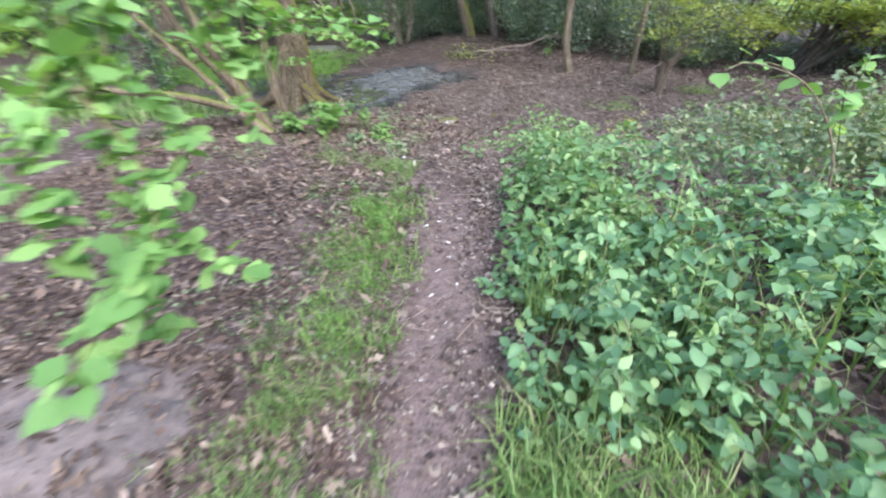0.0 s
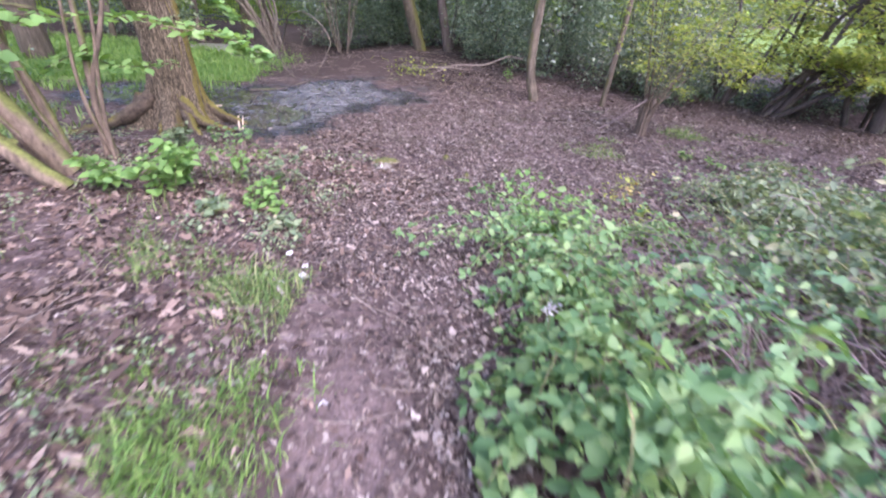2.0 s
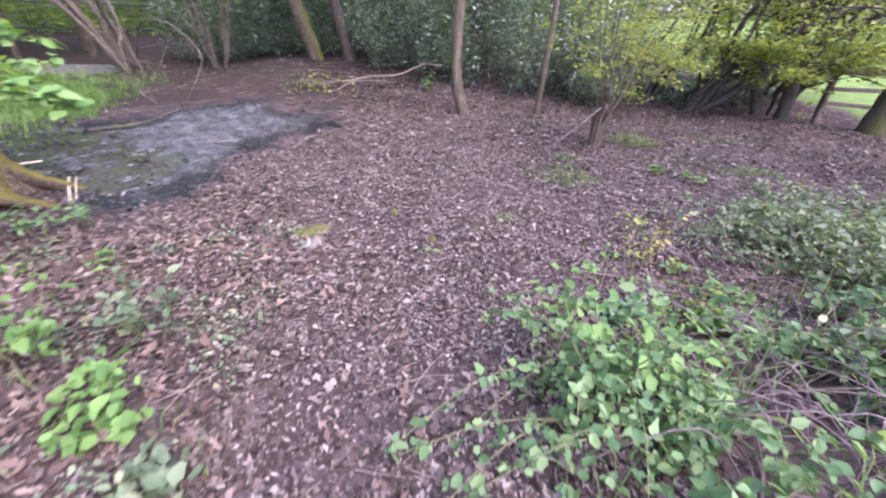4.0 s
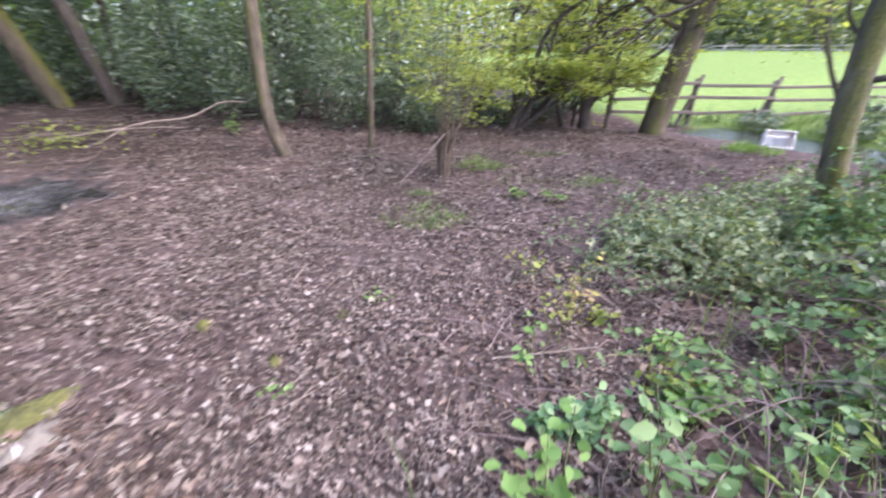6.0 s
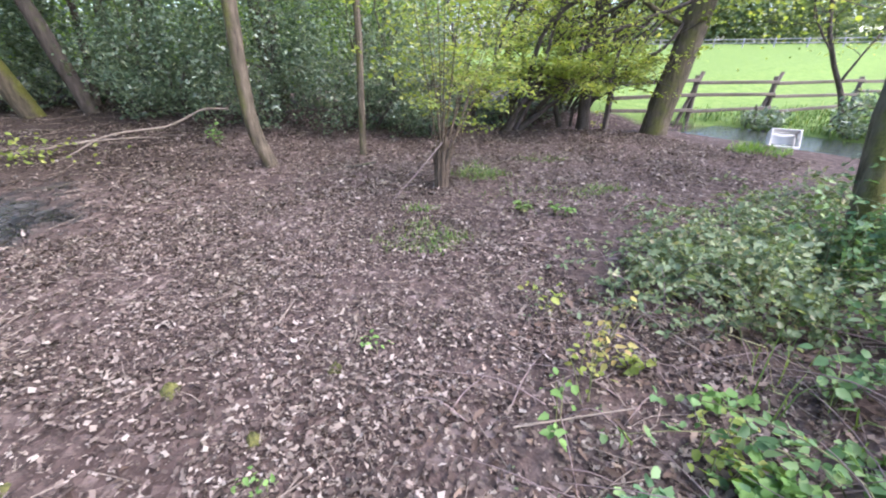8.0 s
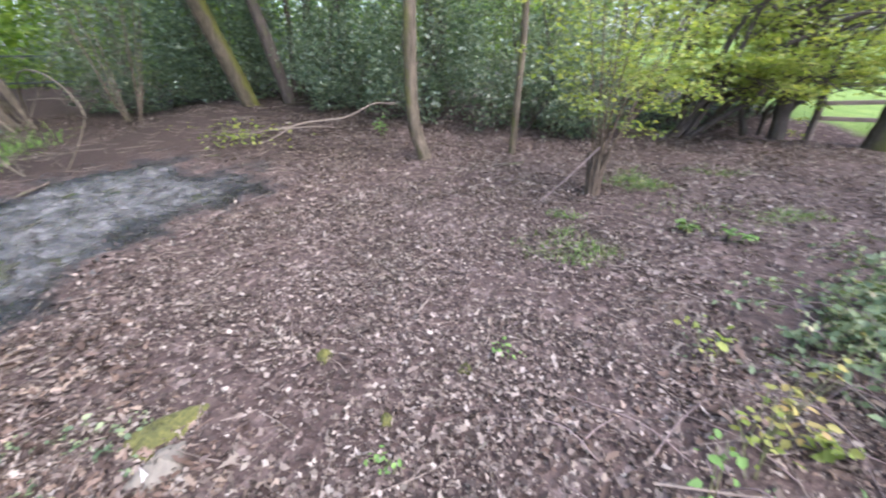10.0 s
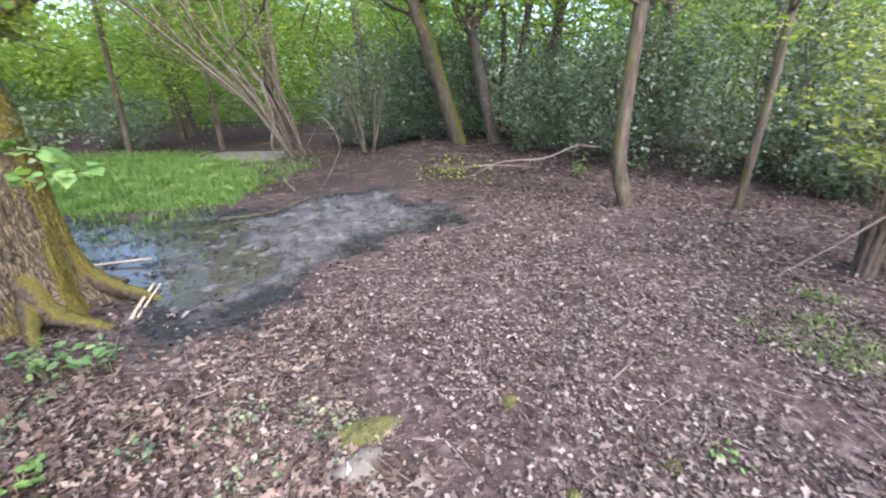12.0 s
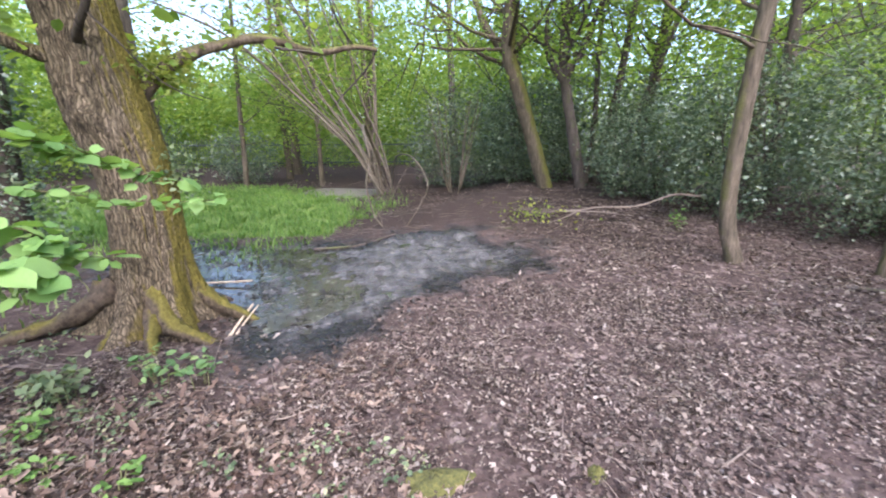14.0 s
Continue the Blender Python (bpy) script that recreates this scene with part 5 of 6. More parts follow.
def herb(x, y, h, n, leaf, label, size=0.06, stems=4, name="nettle_plant"):
    z0 = float(height(x, y))
    th = thing(name, (x, y, z0), label, "plant", "small woodland plants")
    P, st = [], []
    for _ in range(stems):
        a, l = rng.uniform(0, 2 * np.pi), rng.uniform(0.05, 0.5)
        f = np.array((x, y, z0)) + 0.04 * np.array((np.cos(a), np.sin(a), -0.5))
        t = f + np.array((l * h * np.cos(a), l * h * np.sin(a), h * rng.uniform(0.7, 1.1)))
        line = [f, (f + t) / 2 + (0, 0, 0.04), t]
        st.append(tube(line, 0.004, 0.002, 6, 4))
        c = curve_points(line, 12)
        P.append(c[rng.integers(3, 12, n)] + 0.03 * rng.standard_normal((n, 3)) * (1, 1, 0.4))
    for q in st:
        part("stem", q, M_STEM, th, smooth=True)
    part("leaves", leaves(np.concatenate(P), size, OVATE, 0.45), leaf, th)


for x, y, h, n, leaf, lab, size, k in (
        (-0.92, 5.34, 0.34, 22, M_NETTLE, "leafy bright green plant at the hazel's foot", 0.07, 8), (-1.29, 5.31, 0.25, 16, M_NETTLE, "leafy green plant at the hazel's foot", 0.07, 6), (-0.66, 5.71, 0.36, 14, M_NETTLE, "young green plant on dead leaves", 0.05, 5), (-0.35, 5.93, 0.4, 14, M_GREY_BRAMBLE, "young green plant on dead leaves", 0.05, 5),
        (-0.25, 5.28, 0.12, 10, M_NETTLE, "small green seedling on dead leaves", 0.05, 5), (2.22, 6.28, 0.3, 7, M_NETTLE, "upright bright green plant beside brambles", 0.035, 3), (2.45, 6.3, 0.3, 6, M_YELLOW, "upright yellow-green plant beside brambles", 0.035, 3), (-1.92, 7.05, 0.25, 20, M_GREY_BRAMBLE, "low plants at the oak's foot", 0.05, 7),
        (-1.66, 7.43, 0.24, 9, M_BRAMBLE_LIGHT, "sprawling green plant at the oak's foot", 0.055, 5), (-1.41, 7.48, 0.2, 8, M_BRAMBLE_LIGHT, "sprawling green plant at the oak's foot", 0.05, 4), (-1.29, 6.60, 0.1, 6, M_NETTLE, "low green plants on dead leaves", 0.042, 4), (-0.94, 6.67, 0.1, 6, M_NETTLE, "low green plants on dead leaves", 0.042, 4), (-1.62, 6.80, 0.14, 7, M_NETTLE, "low green plants on dead leaves", 0.042, 4),
        (2.6, 6.45, 0.4, 9, M_DRY_YELLOW, "small plant with yellowing leaves beside the clearing", 0.036, 6), (2.90, 6.95, 0.22, 7, M_YELLOW, "small plant with yellow-green leaves", 0.045, 3), (2.79, 6.36, 0.14, 8, M_YELLOW, "small plant with yellow-green leaves", 0.045, 3),
        (2.49, 5.81, 0.2, 9, M_YELLOW, "small plant with yellow-green leaves", 0.035, 4), (1.99, 5.90, 0.14, 10, M_BRAMBLE, "low green plant on dead leaves", 0.055, 5), (2.44, 5.65, 0.13, 10, M_NETTLE, "low green plant on dead leaves", 0.055, 4), (2.89, 5.91, 0.13, 8, M_NETTLE, "low green plant on dead leaves", 0.05, 4), (1.12, 6.79, 0.06, 6, M_NETTLE, "green seedling on leaf litter", 0.028, 3), (1.85, 7.27, 0.06, 6, M_NETTLE, "green seedling on leaf litter", 0.028, 3),
        (1.66, 5.34, 0.62, 13, M_NETTLE, "tall bright green nettle at the path's edge", 0.05, 7), (1.58, 5.62, 0.5, 12, M_NETTLE, "tall bright green nettle at the path's edge", 0.05, 6), (1.95, 5.5, 0.45, 11, M_BRAMBLE_LIGHT, "upright green plant among brambles", 0.05, 6),
        (3.3, 5.65, 0.24, 12, M_BRAMBLE_LIGHT, "leafy green clump on dead leaves", 0.045, 7), (2.58, 5.62, 0.15, 10, M_NETTLE, "low bright green clump on dead leaves", 0.05, 5), (2.08, 5.88, 0.18, 12, M_BRAMBLE, "low green clump on dead leaves", 0.045, 6), (2.62, 5.86, 0.2, 6, M_YELLOW, "thin yellow-green plant on dead leaves", 0.035, 3),
        (-0.99, 5.5, 0.32, 22, M_NETTLE, "leafy bright green nettle on dead leaves", 0.065, 8), (-0.32, 5.4, 0.18, 14, M_NETTLE, "low green nettle on dead leaves", 0.05, 5), (-0.46, 5.1, 0.12, 12, M_GREY_BRAMBLE, "low grey-green plant on dead leaves", 0.05, 5), (-0.04, 5.1, 0.12, 12, M_GREY_BRAMBLE, "low grey-green plant on dead leaves", 0.05, 5),
        (4.2, 8.3, 0.12, 9, M_GRASS, "small green seedling on leaf litter", 0.05, 4), (4.35, 8.0, 0.14, 9, M_NETTLE, "small green seedling on leaf litter", 0.05, 4),
        (2.15, 12.62, 0.3, 10, M_NETTLE, "small green plant on bare soil", 0.06, 4)):
    herb(x, y, h, n, leaf, lab, size, k)

# ---- grass ----
def turf(name, outline, n, h, mat, label, width=0.006, uneven=0.5, lean=0.5):
    p = np.array(outline)
    lo, hi = p.min(0), p.max(0)
    x, y = rng.uniform(lo[0], hi[0], 4 * n), rng.uniform(lo[1], hi[1], 4 * n)
    d = edge_distance(outline, x, y)
    soft = 0.2 * min(hi - lo)
    keep = (d + soft * rng.standard_normal(4 * n) * 0.6 > 0) & (rng.uniform(0, 1, 4 * n) < np.clip(0.55 + uneven * 1.2 * waves(x, y, 4.0), 0.05, 1))
    x, y = x[keep][:n], y[keep][:n]
    tall = h * np.clip(0.85 + 0.55 * uneven * waves(x + 7, y, 2.6), 0.35, 1.6)
    single(name, blades(on_ground(x, y, -0.01), tall, width, lean), mat, label, "grass", kind="stuff")


turf("grass", [(-0.5, 3.88), (0.38, 3.92), (0.49, 3.12), (0.67, 2.36), (0.47, 2.06), (0.05, 2.52), (-0.1, 3.26)], 4600, 0.07, M_LUSH, "grass strip beside the trodden path", 0.0028, 1.2, 1.0)
turf("grass", [(0.1, 1.83), (0.67, 1.93), (0.79, 1.03), (0.18, 1.03)], 1900, 0.07, M_GRASS, "grass strip beside the trodden path", 0.0028, 1.1, 1.0)
turf("grass", [(-0.73, 4.71), (0.24, 4.58), (0.32, 3.93), (-0.3, 3.92)], 2100, 0.06, M_GRASS, "grass patch beside the trodden path", 0.0028, 1.2, 1.0)
turf("grass", [(-0.35, 2.1), (0.5, 2.45), (0.68, 1.85), (0.0, 1.45)], 1500, 0.05, M_GRASS, "thin grass and moss beside the trodden path", 0.0028, 1.2, 1.0)
turf("grass", [(1.12, 1.76), (1.51, 2.12), (1.88, 1.86), (1.91, 1.04), (1.13, 1.04)], 3600, 0.15, M_GRASS, "long grass under the brambles", 0.0035, 0.5, 0.9)
turf("grass", [(1.24, 2.29), (1.64, 2.3), (1.63, 2.65), (1.23, 2.55)], 260, 0.34, M_GRASS, "tall grass tuft in the brambles", 0.0035, 0.2, 0.5)
turf("grass", [(3.12, 9.04), (3.28, 9.09), (3.46, 8.87), (3.3, 8.81)], 360, 0.05, M_LUSH, "small bright grass patch on leaf litter", 0.004, 0.2, 0.9)
turf("grass", [(2.47, 8.65), (3.09, 8.66), (3.23, 8.1), (2.62, 7.93)], 1100, 0.06, M_GRASS, "thin grass patch on leaf litter", 0.004, 0.8, 0.9)
turf("grass", [(4.95, 8.71), (5.36, 8.67), (5.72, 8.04), (5.18, 8.19)], 700, 0.06, M_GRASS, "grass patch on leaf litter", 0.004, 0.9, 1.0)
turf("grass", [(5.59, 10.08), (6.1, 9.99), (6.62, 9.5), (6.04, 9.59)], 500, 0.06, M_GRASS, "grass patch on leaf litter", 0.004, 0.9, 1.0)
turf("grass", [(4.34, 9.86), (5.09, 10.07), (5.05, 9.38), (4.39, 9.27)], 700, 0.08, M_GRASS, "grass round the coppice stump", 0.004, 0.9, 1.0)
turf("grass", [(9.3, 8.3), (10.2, 8.5), (10.3, 7.7), (9.5, 7.6)], 420, 0.12, M_LUSH, "grass on the stream bank", 0.008, 0.4, 0.8)
turf("grass", [(11.85, 10.61), (14.74, 9.55), (23.26, 6.25), (23.7, 7.51), (14.78, 10.47), (11.89, 11.5)], 3200, 0.2, M_GRASS, "rough grass along the field fence", 0.012, 0.9, 0.7)
turf("grass", [(12.5, 10.2), (12.5, 8.0), (12.1, 5.6), (16.5, 5.0), (17.5, 8.2), (14.7, 9.4)], 2600, 0.16, M_GRASS, "rough grass between the stream and the fence", 0.011, 0.9, 0.8)
turf("grass", LAWN, 30000, 0.12, M_LUSH, "lush bright green grass beside the puddle", 0.007, 1.0, 0.9)
turf("grass", [(-8.16, 8.69), (-4.77, 8.55), (-3.76, 7.26), (-3.32, 5.97), (-5.94, 5.29), (-9.11, 6.65)], 4500, 0.16, M_GRASS, "dull grass behind the oak", 0.01, 0.6, 0.9)

# ---- fallen branch, sticks, stones ----
br = thing("fallen_branch", (0.6, 14.75, 0.2), "bare fallen branch with a few yellow-green leaves", "branch")
part("stem", tube([(-0.23, 12.75, 0.21), (0.58, 12.82, 0.28), (1.01, 12.85, 0.36), (1.59, 12.9, 0.4), (2.06, 12.94, 0.59), (2.44, 13.03, 0.57)], 0.008, 0.02, 20, 7, 0.15), M_TWIG, br, smooth=True)
part("side_twig", tube([(0.64, 12.82, 0.28), (1.08, 12.74, 0.3), (1.52, 12.7, 0.27)], 0.012, 0.005, 8, 5), M_TWIG, br, smooth=True)
part("side_twig", tube([(0.73, 12.82, 0.3), (0.38, 12.67, 0.14), (0.02, 12.61, 0.03)], 0.012, 0.005, 8, 5), M_TWIG, br, smooth=True)
p = np.array((-0.01, 12.74, 0.23)) + rng.standard_normal((190, 3)) * (0.34, 0.22, 0.11)
part("leaves", leaves(p, 0.05, OVATE, 0.7), M_YELLOW, br)
for k in range(9):
    a = rng.uniform(0, 2 * np.pi)
    q = np.array((rng.uniform(-0.2, 0.7), 12.78, 0.26))
    part("side_twig", tube([q, q + (0.18 * math.cos(a), 0.18 * math.sin(a), 0.02), q + (0.42 * math.cos(a), 0.42 * math.sin(a), -0.12)], 0.005, 0.002, 8, 4), M_TWIG, br, smooth=True)

for a, b, r, mat, lab in (((-1.79, 8.07, -0.05), (-2.05, 8.6, -0.02), 0.015, M_SPLIT, "split pale stick lying in the mud"), ((-1.76, 8.1, -0.05), (-1.99, 8.6, -0.02), 0.01, M_SPLIT, "thin split pale stick lying in the mud"), ((-3.05, 8.95, -0.05), (-2.54, 9.12, -0.02), 0.016, M_SPLIT, "pale stick lying in the puddle"), ((-2.93, 8.82, -0.05), (-2.34, 8.64, -0.03), 0.03, M_DARKBARK, "dark wet log end in the mud"),
                          ((0.57, 7.58, -0.03), (0.89, 7.62, -0.03), 0.006, M_TWIG, "thin bare stick on leaf litter"), ((1.48, 7.75, -0.03), (1.67, 7.97, -0.03), 0.006, M_TWIG, "thin bare stick on leaf litter"), ((-0.01, 7.03, -0.03), (-0.03, 7.19, -0.03), 0.005, M_TWIG, "thin bare stick on leaf litter"),
                          ((2.07, 6.42, -0.01), (2.55, 6.16, 0.02), 0.006, M_TWIG, "thin bare stick on leaf litter"), ((3.22, 6.53, 0.07), (3.11, 6.05, 0.07), 0.005, M_TWIG, "thin bare stick on leaf litter"), ((3.84, 9.3, 0.52), (3.16, 9.25, 0.0), 0.009, M_CANE, "bare branch propped against the stump"), ((-2.75, 10.49, -0.05), (-1.97, 11.5, 0.01), 0.025, M_DARKBARK, "dark bare branch lying in mud"), ((-0.73, 7.35, -0.02), (-0.6, 7.52, -0.03), 0.005, M_TWIG, "thin bare stick on leaf litter"), ((3.37, 10.88, -0.03), (3.8, 10.81, 0.0), 0.025, M_DARKBARK, "short dark log on leaf litter"), ((-1.43, 11.92, -0.03), (-0.28, 12.26, 0.05), 0.02, M_DARKBARK, "bare branch lying in mud")):
    m = (np.array(a) + b) / 2 + (0.06 if r > 0.018 else 0.012) * rng.standard_normal(3) * (1, 1, 0.2)
    single("stick", tube([a, m, b], r, r * 0.7, 9, 7, 0.15), mat, lab, "stick", "loose sticks", smooth=True)
st = []
for _ in range(1500):
    x, y = rng.uniform(-3, 6), rng.uniform(2, 15.5)
    a, l = rng.uniform(0, np.pi), rng.uniform(0.06, 0.22)
    if edge_distance(MUD, np.array([x]), np.array([y]))[0] > -0.1:
        continue
    d = np.array((np.cos(a), np.sin(a), 0)) * l
    c = np.array((x, y, float(height(x, y)) + 0.018))
    st.append(tube([c - d, c + 0.15 * l * rng.standard_normal(3) * (1, 1, 0.1), c + d + (0, 0, 0.01)], 0.0035, 0.002, 5, 4))
single("twig_litter", join(st), M_TWIG, "small broken twigs scattered over dead leaves", "twigs", kind="stuff", smooth=True)


def cushion(name, x, y, rx, ry, h, mat, label, category, turn=0.0):
    """A low lumpy mound."""
    n, m = 28, 10
    v = []
    for q in range(m + 1):
        u = q / m
        for k in range(n):
            a = 2 * np.pi * k / n
            w = 1 + 0.14 * math.sin(3 * a + x * 7) + 0.1 * math.sin(5 * a + y * 9)
            px, py = rx * u * w * math.cos(a), ry * u * w * math.sin(a)
            v.append((x + px * math.cos(turn) - py * math.sin(turn), y + px * math.sin(turn) + py * math.cos(turn), h * (1 - u ** 2.2) * (1 + 0.12 * rng.standard_normal()) - 0.02 * u))
    v = np.array(v)
    v[:, 2] += height(v[:, 0], v[:, 1])
    f = [(q * n + k, q * n + (k + 1) % n, (q + 1) * n + (k + 1) % n, (q + 1) * n + k) for q in range(m) for k in range(n)]
    return single(name, (v, np.array(f)), mat, label, category, smooth=True)


cushion("stone", 0.28, 7.06, 0.1, 0.14, 0.062, M_STONE, "pale flat stone set in the ground", "stone", -0.5)
cushion("moss_cushion", 0.24, 7.25, 0.19, 0.11, 0.065, M_MOSS, "dark moss on a half-buried stone", "moss", 0.7)
cushion("moss_cushion", 0.93, 7.53, 0.055, 0.065, 0.05, M_MOSS, "small round moss cushion on leaf litter", "moss")
cushion("moss_cushion", 1.17, 7.02, 0.04, 0.045, 0.05, M_MOSS, "small round moss cushion on leaf litter", "moss")
cushion("moss_cushion", 1.62, 7.23, 0.05, 0.045, 0.04, M_MOSS, "small round moss cushion on leaf litter", "moss")
cushion("stone", 0.25, 7.01, 0.016, 0.016, 0.078, M_PETAL, "small round white pebble on the flat stone", "stone")
cushion("soil_mound", -0.50, 1.58, 0.45, 0.34, 0.05, M_SAND, "low mound of bare dry sandy soil", "soil", 0.3)
P = []
for x, y in ((0.62, 3.73), (0.69, 3.37), (0.61, 3.31), (1.07, 3.1), (0.59, 3.71), (0.81, 2.94), (0.73, 2.78), (0.76, 2.58), (0.85, 2.35), (0.17, 4.42), (0.24, 4.52), (0.1, 4.74), (0.21, 4.67), (0.81, 1.98), (0.88, 2.66), (0.75, 3.12)):
    lf = leaves(np.array([(x, y, float(height(x, y)) + 0.02)]), 0.045, NARROW if x > 0.5 else ROUND, 0.25, 0.2)
    single("pale_leaf", lf, M_PETAL, "bleached white fallen leaf on the path", "leaf", "bleached leaves")
for x, y, z in ((1.42, 4.06, 0.57), (1.61, 4.44, 0.47)):
    p = np.array((x, y, z)) + 0.013 * rng.standard_normal((40, 3))
    th = thing("seed_head", (x, y, z - 0.3), "round white fluffy seed head on a thin stem", "seed head")
    part("fluff", leaves(p, 0.018, NARROW, 1.5), M_PETAL, th)
    part("stalk", tube([(x, y, z - 0.45), (x + 0.02, y, z - 0.2), (x, y, z)], 0.003, 0.002, 6, 4), M_STEM, th, smooth=True)

# ---- leaf litter ----
def litter(x0, x1, y0, y1, n, mat, size, label, keep_fn=None, shape=TORN):
    x, y = rng.uniform(x0, x1, n), rng.uniform(y0, y1, n)
    d = edge_distance(MUD, x, y)
    keep = (d < -0.24 + 0.22 * rng.standard_normal(n) + 0.16 * waves(x, y, 4.0)) & (edge_distance(LAWN, x, y) < 0) & (rng.uniform(0, 1, n) < np.clip(0.7 + 0.7 * waves(x + 3, y + 1, 1.9), 0.22, 1))
    track = line_distance(TRACK, x, y)
    keep &= (track > 0.28) | (rng.uniform(0, 1, n) < 0.35 + 0.65 * smooth01((y - 3.2) / 1.6))
    keep &= (np.hypot((x + 0.55) * 0.8, y - 1.55) > 0.4) | (rng.uniform(0, 1, n) < 0.3)
    if keep_fn is not None:
        keep &= keep_fn(x, y)
    p = on_ground(x[keep], y[keep], 0.006)
    p[:, 2] += rng.uniform(0, 0.02, len(p)) + 0.05 * smooth01((0.42 - np.hypot((p[:, 0] + 0.5) * 0.9, p[:, 1] - 1.58)) / 0.35)
    single("leaf_litter", leaves(p, size, shape, 0.4, 0.4, droop=0.0), mat, label, "leaf litter", kind="stuff")


litter(-3.0, 0.8, 1.2, 7.2, 15000, M_LITTER_RED, 0.044, "reddish-brown dead oak leaves under the hazel", lambda x, y: line_distance(TRACK, x, y) > 0.3, LOBED)
litter(-3.0, 0.8, 1.2, 7.2, 21000, M_LITTER_RED, 0.03, "torn reddish-brown dead leaves under the hazel", shape=SHRED)
litter(-3.0, 0.8, 1.0, 7.4, 30000, M_LITTER, 0.02, "crumbled dead leaves under the hazel", shape=SHRED)
litter(-1.8, 0.9, 6.2, 8.2, 3800, M_LITTER_RED, 0.046, "whole brown oak leaves lying near the oak", lambda x, y: x + 0.5 * y < 4.0, LOBED)
litter(0.9, 4.2, 1.2, 6.9, 9500, M_LITTER_RED, 0.042, "brown dead leaves under the brambles", lambda x, y: (x > 1.25) & ((y < 5.2) | (x > 1.7)), LOBED)
litter(-2.4, 3.4, 5.6, 10.0, 95000, M_LITTER, 0.021, "pale brown torn dead leaves covering the clearing", shape=SHRED)
litter(-2.4, 3.4, 5.6, 10.0, 42000, M_LITTER, 0.025, "curled dead leaves covering the clearing", shape=TORN)
litter(-2.4, 3.4, 5.6, 10.0, 9000, M_LITTER, 0.034, "larger lobed dead leaves lying on the clearing", shape=LOBED)
litter(-0.5, 9.6, 7.2, 14.0, 75000, M_LITTER, 0.032, "pale brown torn dead leaves covering the clearing", lambda x, y: (x > 3.3) | (y > 9.8), SHRED)
litter(-0.5, 9.6, 7.2, 14.0, 16000, M_LITTER, 0.04, "larger curled dead leaves across the clearing", lambda x, y: (x > 3.3) | (y > 9.8), TORN)
litter(0.0, 1.6, 3.8, 6.6, 22000, M_LITTER, 0.02, "trampled dead leaves on the path", shape=SHRED)
litter(0.0, 1.8, 3.6, 6.8, 2600, M_LITTER, 0.036, "whole dead leaves scattered on the path", shape=LOBED)
litter(0.4, 1.4, 1.0, 4.2, 17000, M_LITTER, 0.018, "crumbled dead leaves on the path", shape=SHRED)
litter(0.85, 1.4, 1.0, 4.6, 6500, M_LITTER, 0.026, "torn dead leaves along the path's edge", shape=TORN)
litter(-9, 6, 11.5, 18, 26000, M_LITTER, 0.036, "dead leaves on dark soil at the wood's edge", lambda x, y: np.sin(x * 1.3) + np.sin(y * 0.9) > -0.4, SHRED)

# clods in the churned mud
P = rng.uniform(0, 1, (5200, 2)) * (5.5, 4.8) + (-4.8, 7.7)
d = edge_distance(MUD, P[:, 0], P[:, 1])
P = P[(d > -0.25) & (rng.uniform(0, 1, len(P)) < np.clip(0.75 - 1.6 * d, 0.05, 0.8)) & (P[:, 1] < 11.2)]
M_CLOD = plain("wet mud clod", [(0.3, (0.018, 0.015, 0.013)), (0.7, (0.05, 0.043, 0.038))], 30, 0.5, 0.01)
single("mud_clods", leaves(on_ground(P[:, 0], P[:, 1], 0.0), 0.034, CURLED, 0.5, 0.4), M_CLOD, "wet black clods of trampled mud", "mud", kind="stuff")

x, y = rng.uniform(-5.5, 1.4, 16000), rng.uniform(7.0, 12.8, 16000)
d = edge_distance(MUD, x, y)
keep = (d > -0.6) & (edge_distance(POOL, x, y) < 0.05) & (rng.uniform(0, 1, 16000) < np.clip(0.6 - 0.9 * np.abs(d + 0.15) + 0.3 * waves(x, y, 3), 0.05, 1))
single("leaf_litter", leaves(on_ground(x[keep], y[keep], 0.006), 0.026, TORN, 0.4, 0.4), M_CLOD, "wet black leaf scraps trodden into the mud", "leaf litter", kind="stuff")


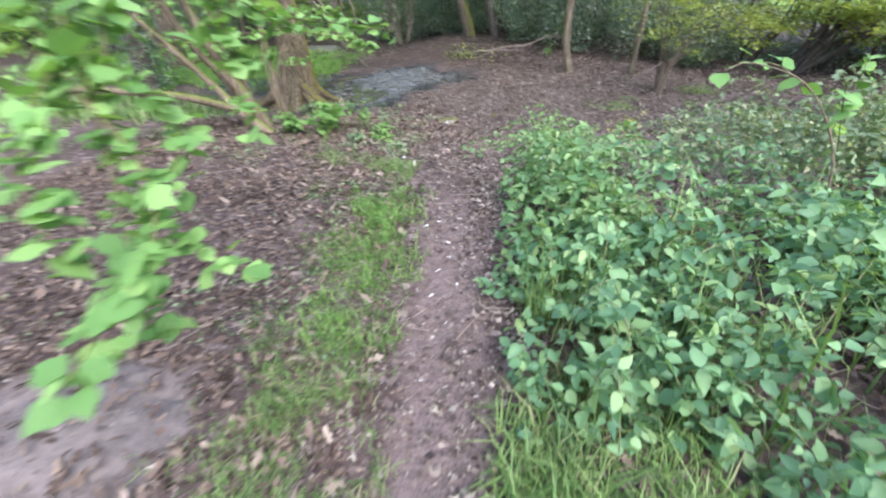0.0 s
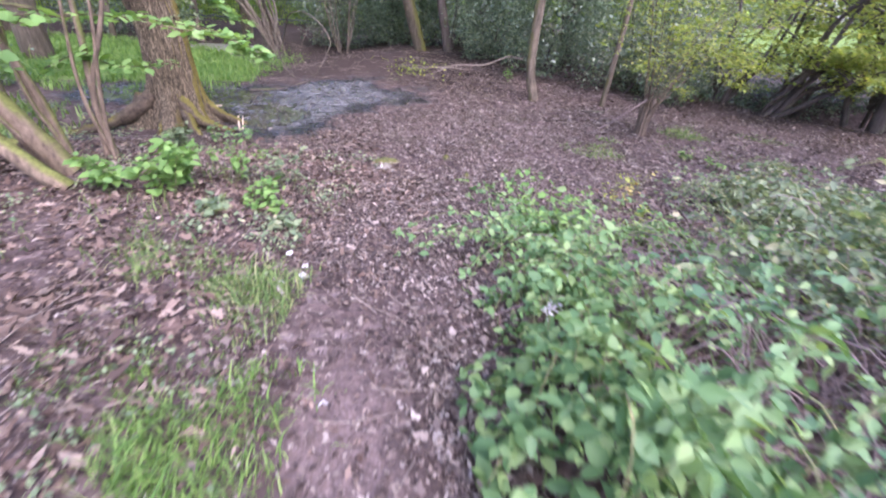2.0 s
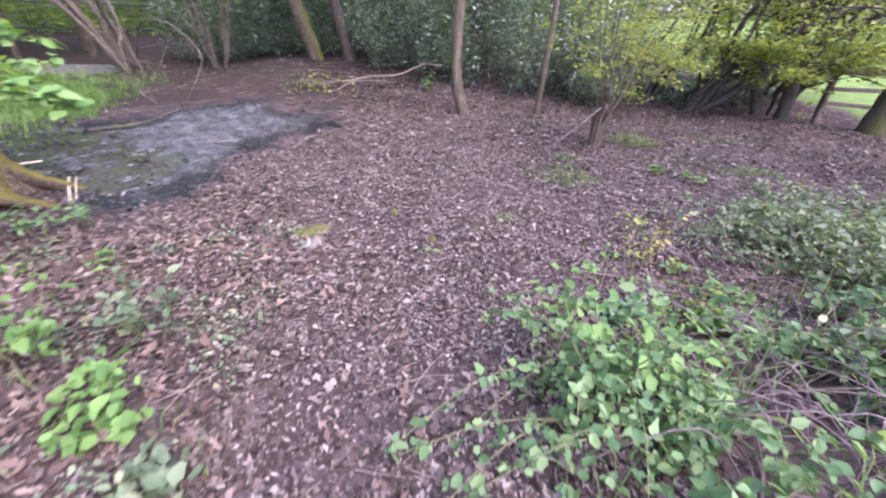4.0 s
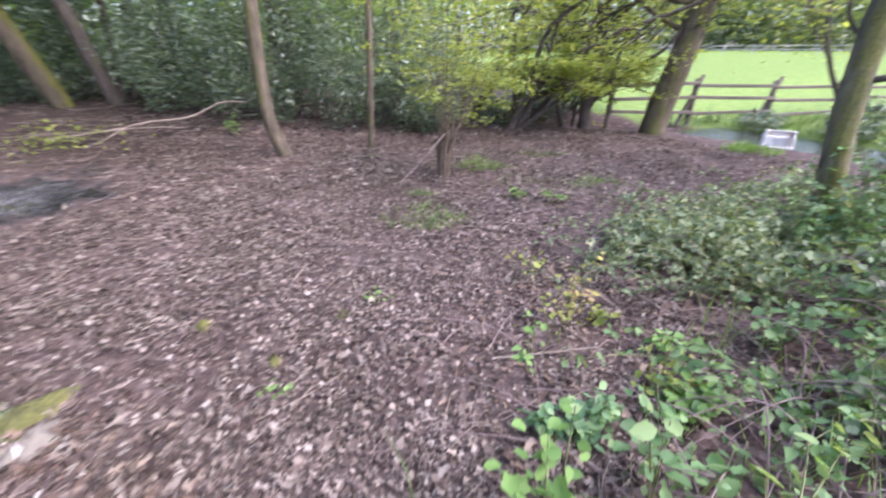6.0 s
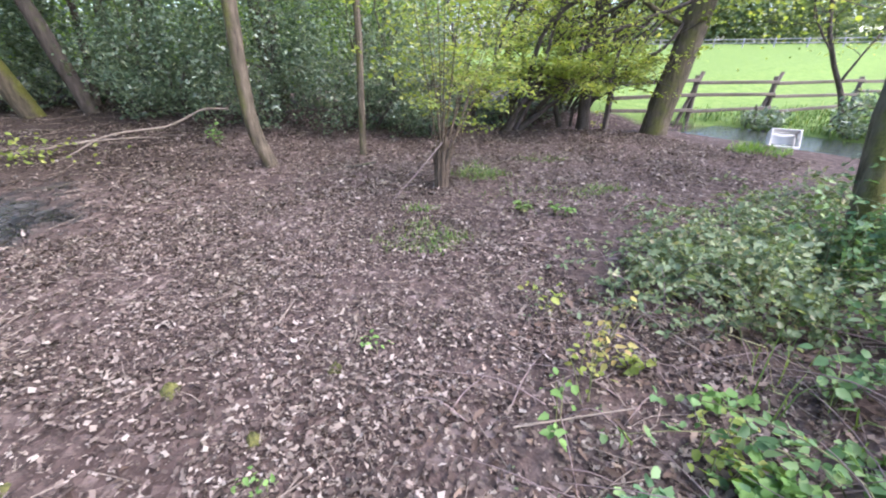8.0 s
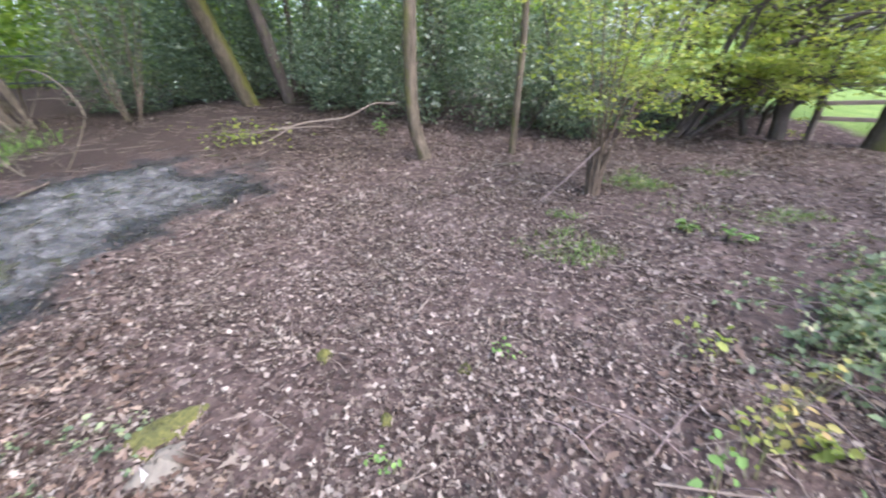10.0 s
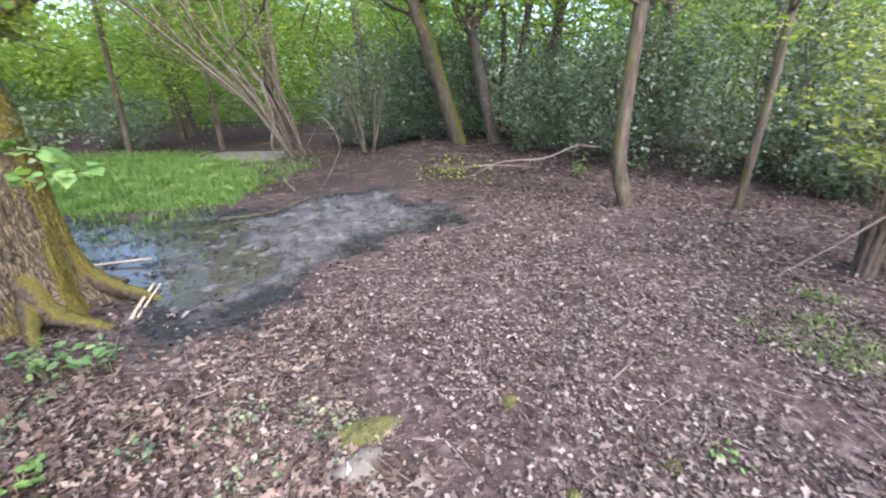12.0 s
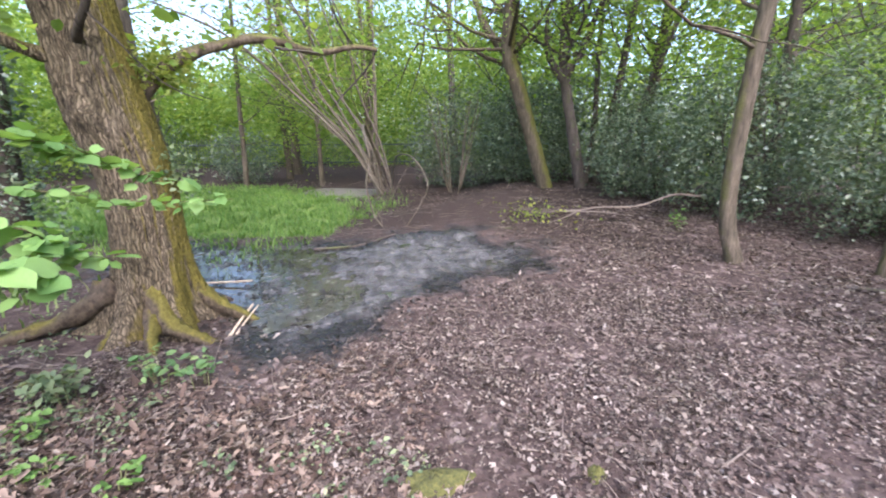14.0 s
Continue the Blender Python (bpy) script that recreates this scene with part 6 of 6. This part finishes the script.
x, y = rng.uniform(-5.2, -0.4, 9500), rng.uniform(7.9, 11.2, 9500)
keep = (edge_distance(POOL, x, y) > -0.4) & (waves(x, y, 4.6) + 0.5 * waves(y, x, 11) + 0.35 * rng.standard_normal(9500) > 0.2)
afloat = np.stack([x[keep], y[keep], np.full(keep.sum(), -0.068)], 1)
single("floating_leaves", leaves(afloat, 0.036, SHRED, 0.1, 0.5, droop=0.0), M_CLOD, "black leaf scraps floating on the murky puddle", "leaf litter", kind="stuff")


def low_green(x0, x1, y0, y1, n, mat, size, label, bias):
    x, y = rng.uniform(x0, x1, n), rng.uniform(y0, y1, n)
    keep = (waves(x + 2, y - 1, 2.4) + 0.5 * waves(y, x, 6) > bias) & (line_distance(TRACK, x, y) > 0.34) & (edge_distance(MUD, x, y) < -0.2)
    p = on_ground(x[keep], y[keep], 0.02)
    p[:, 2] += 0.05 * rng.uniform(0, 1, len(p)) ** 2
    single("ground_cover", leaves(p, size, OVATE, 0.5), mat, label, "ground cover", kind="stuff")


low_green(-2.8, 0.5, 1.6, 5.0, 6500, M_GREY_BRAMBLE, 0.022, "sparse low green plants among dead leaves", 0.45)
low_green(-3.0, 0.2, 4.8, 7.4, 9000, M_GREY_BRAMBLE, 0.024, "low green plants among dead leaves below the hazel", 0.3)
low_green(1.7, 5.0, 5.2, 7.2, 2500, M_GREY_BRAMBLE, 0.02, "low green plants among dead leaves beside the brambles", 0.6)
low_green(-7.0, -2.8, 4.5, 8.5, 6000, M_GREY_BRAMBLE, 0.03, "low green plants behind the hazel", 0.1)
turf("grass", [(1.25, 1.5), (3.2, 1.6), (3.4, 3.2), (1.35, 3.5)], 800, 0.36, M_GRASS, "tall thin grass growing up through brambles", 0.004, 0.8, 0.6)
turf("grass", [(1.2, 3.6), (3.6, 3.6), (4.4, 6.0), (1.6, 5.6)], 420, 0.26, M_GRASS, "thin grass growing up through brambles", 0.003, 0.8, 0.8)
turf("grass", [(-1.6, 4.4), (0.1, 4.6), (0.0, 6.2), (-1.2, 6.0)], 420, 0.09, M_GRASS, "thin grass among dead leaves", 0.003, 1.0, 0.9)
turf("grass", [(3.9, 8.8), (4.6, 9.2), (5.2, 8.3), (4.3, 7.8)], 260, 0.05, M_GRASS, "thin grass on leaf litter", 0.003, 1.0, 0.9)
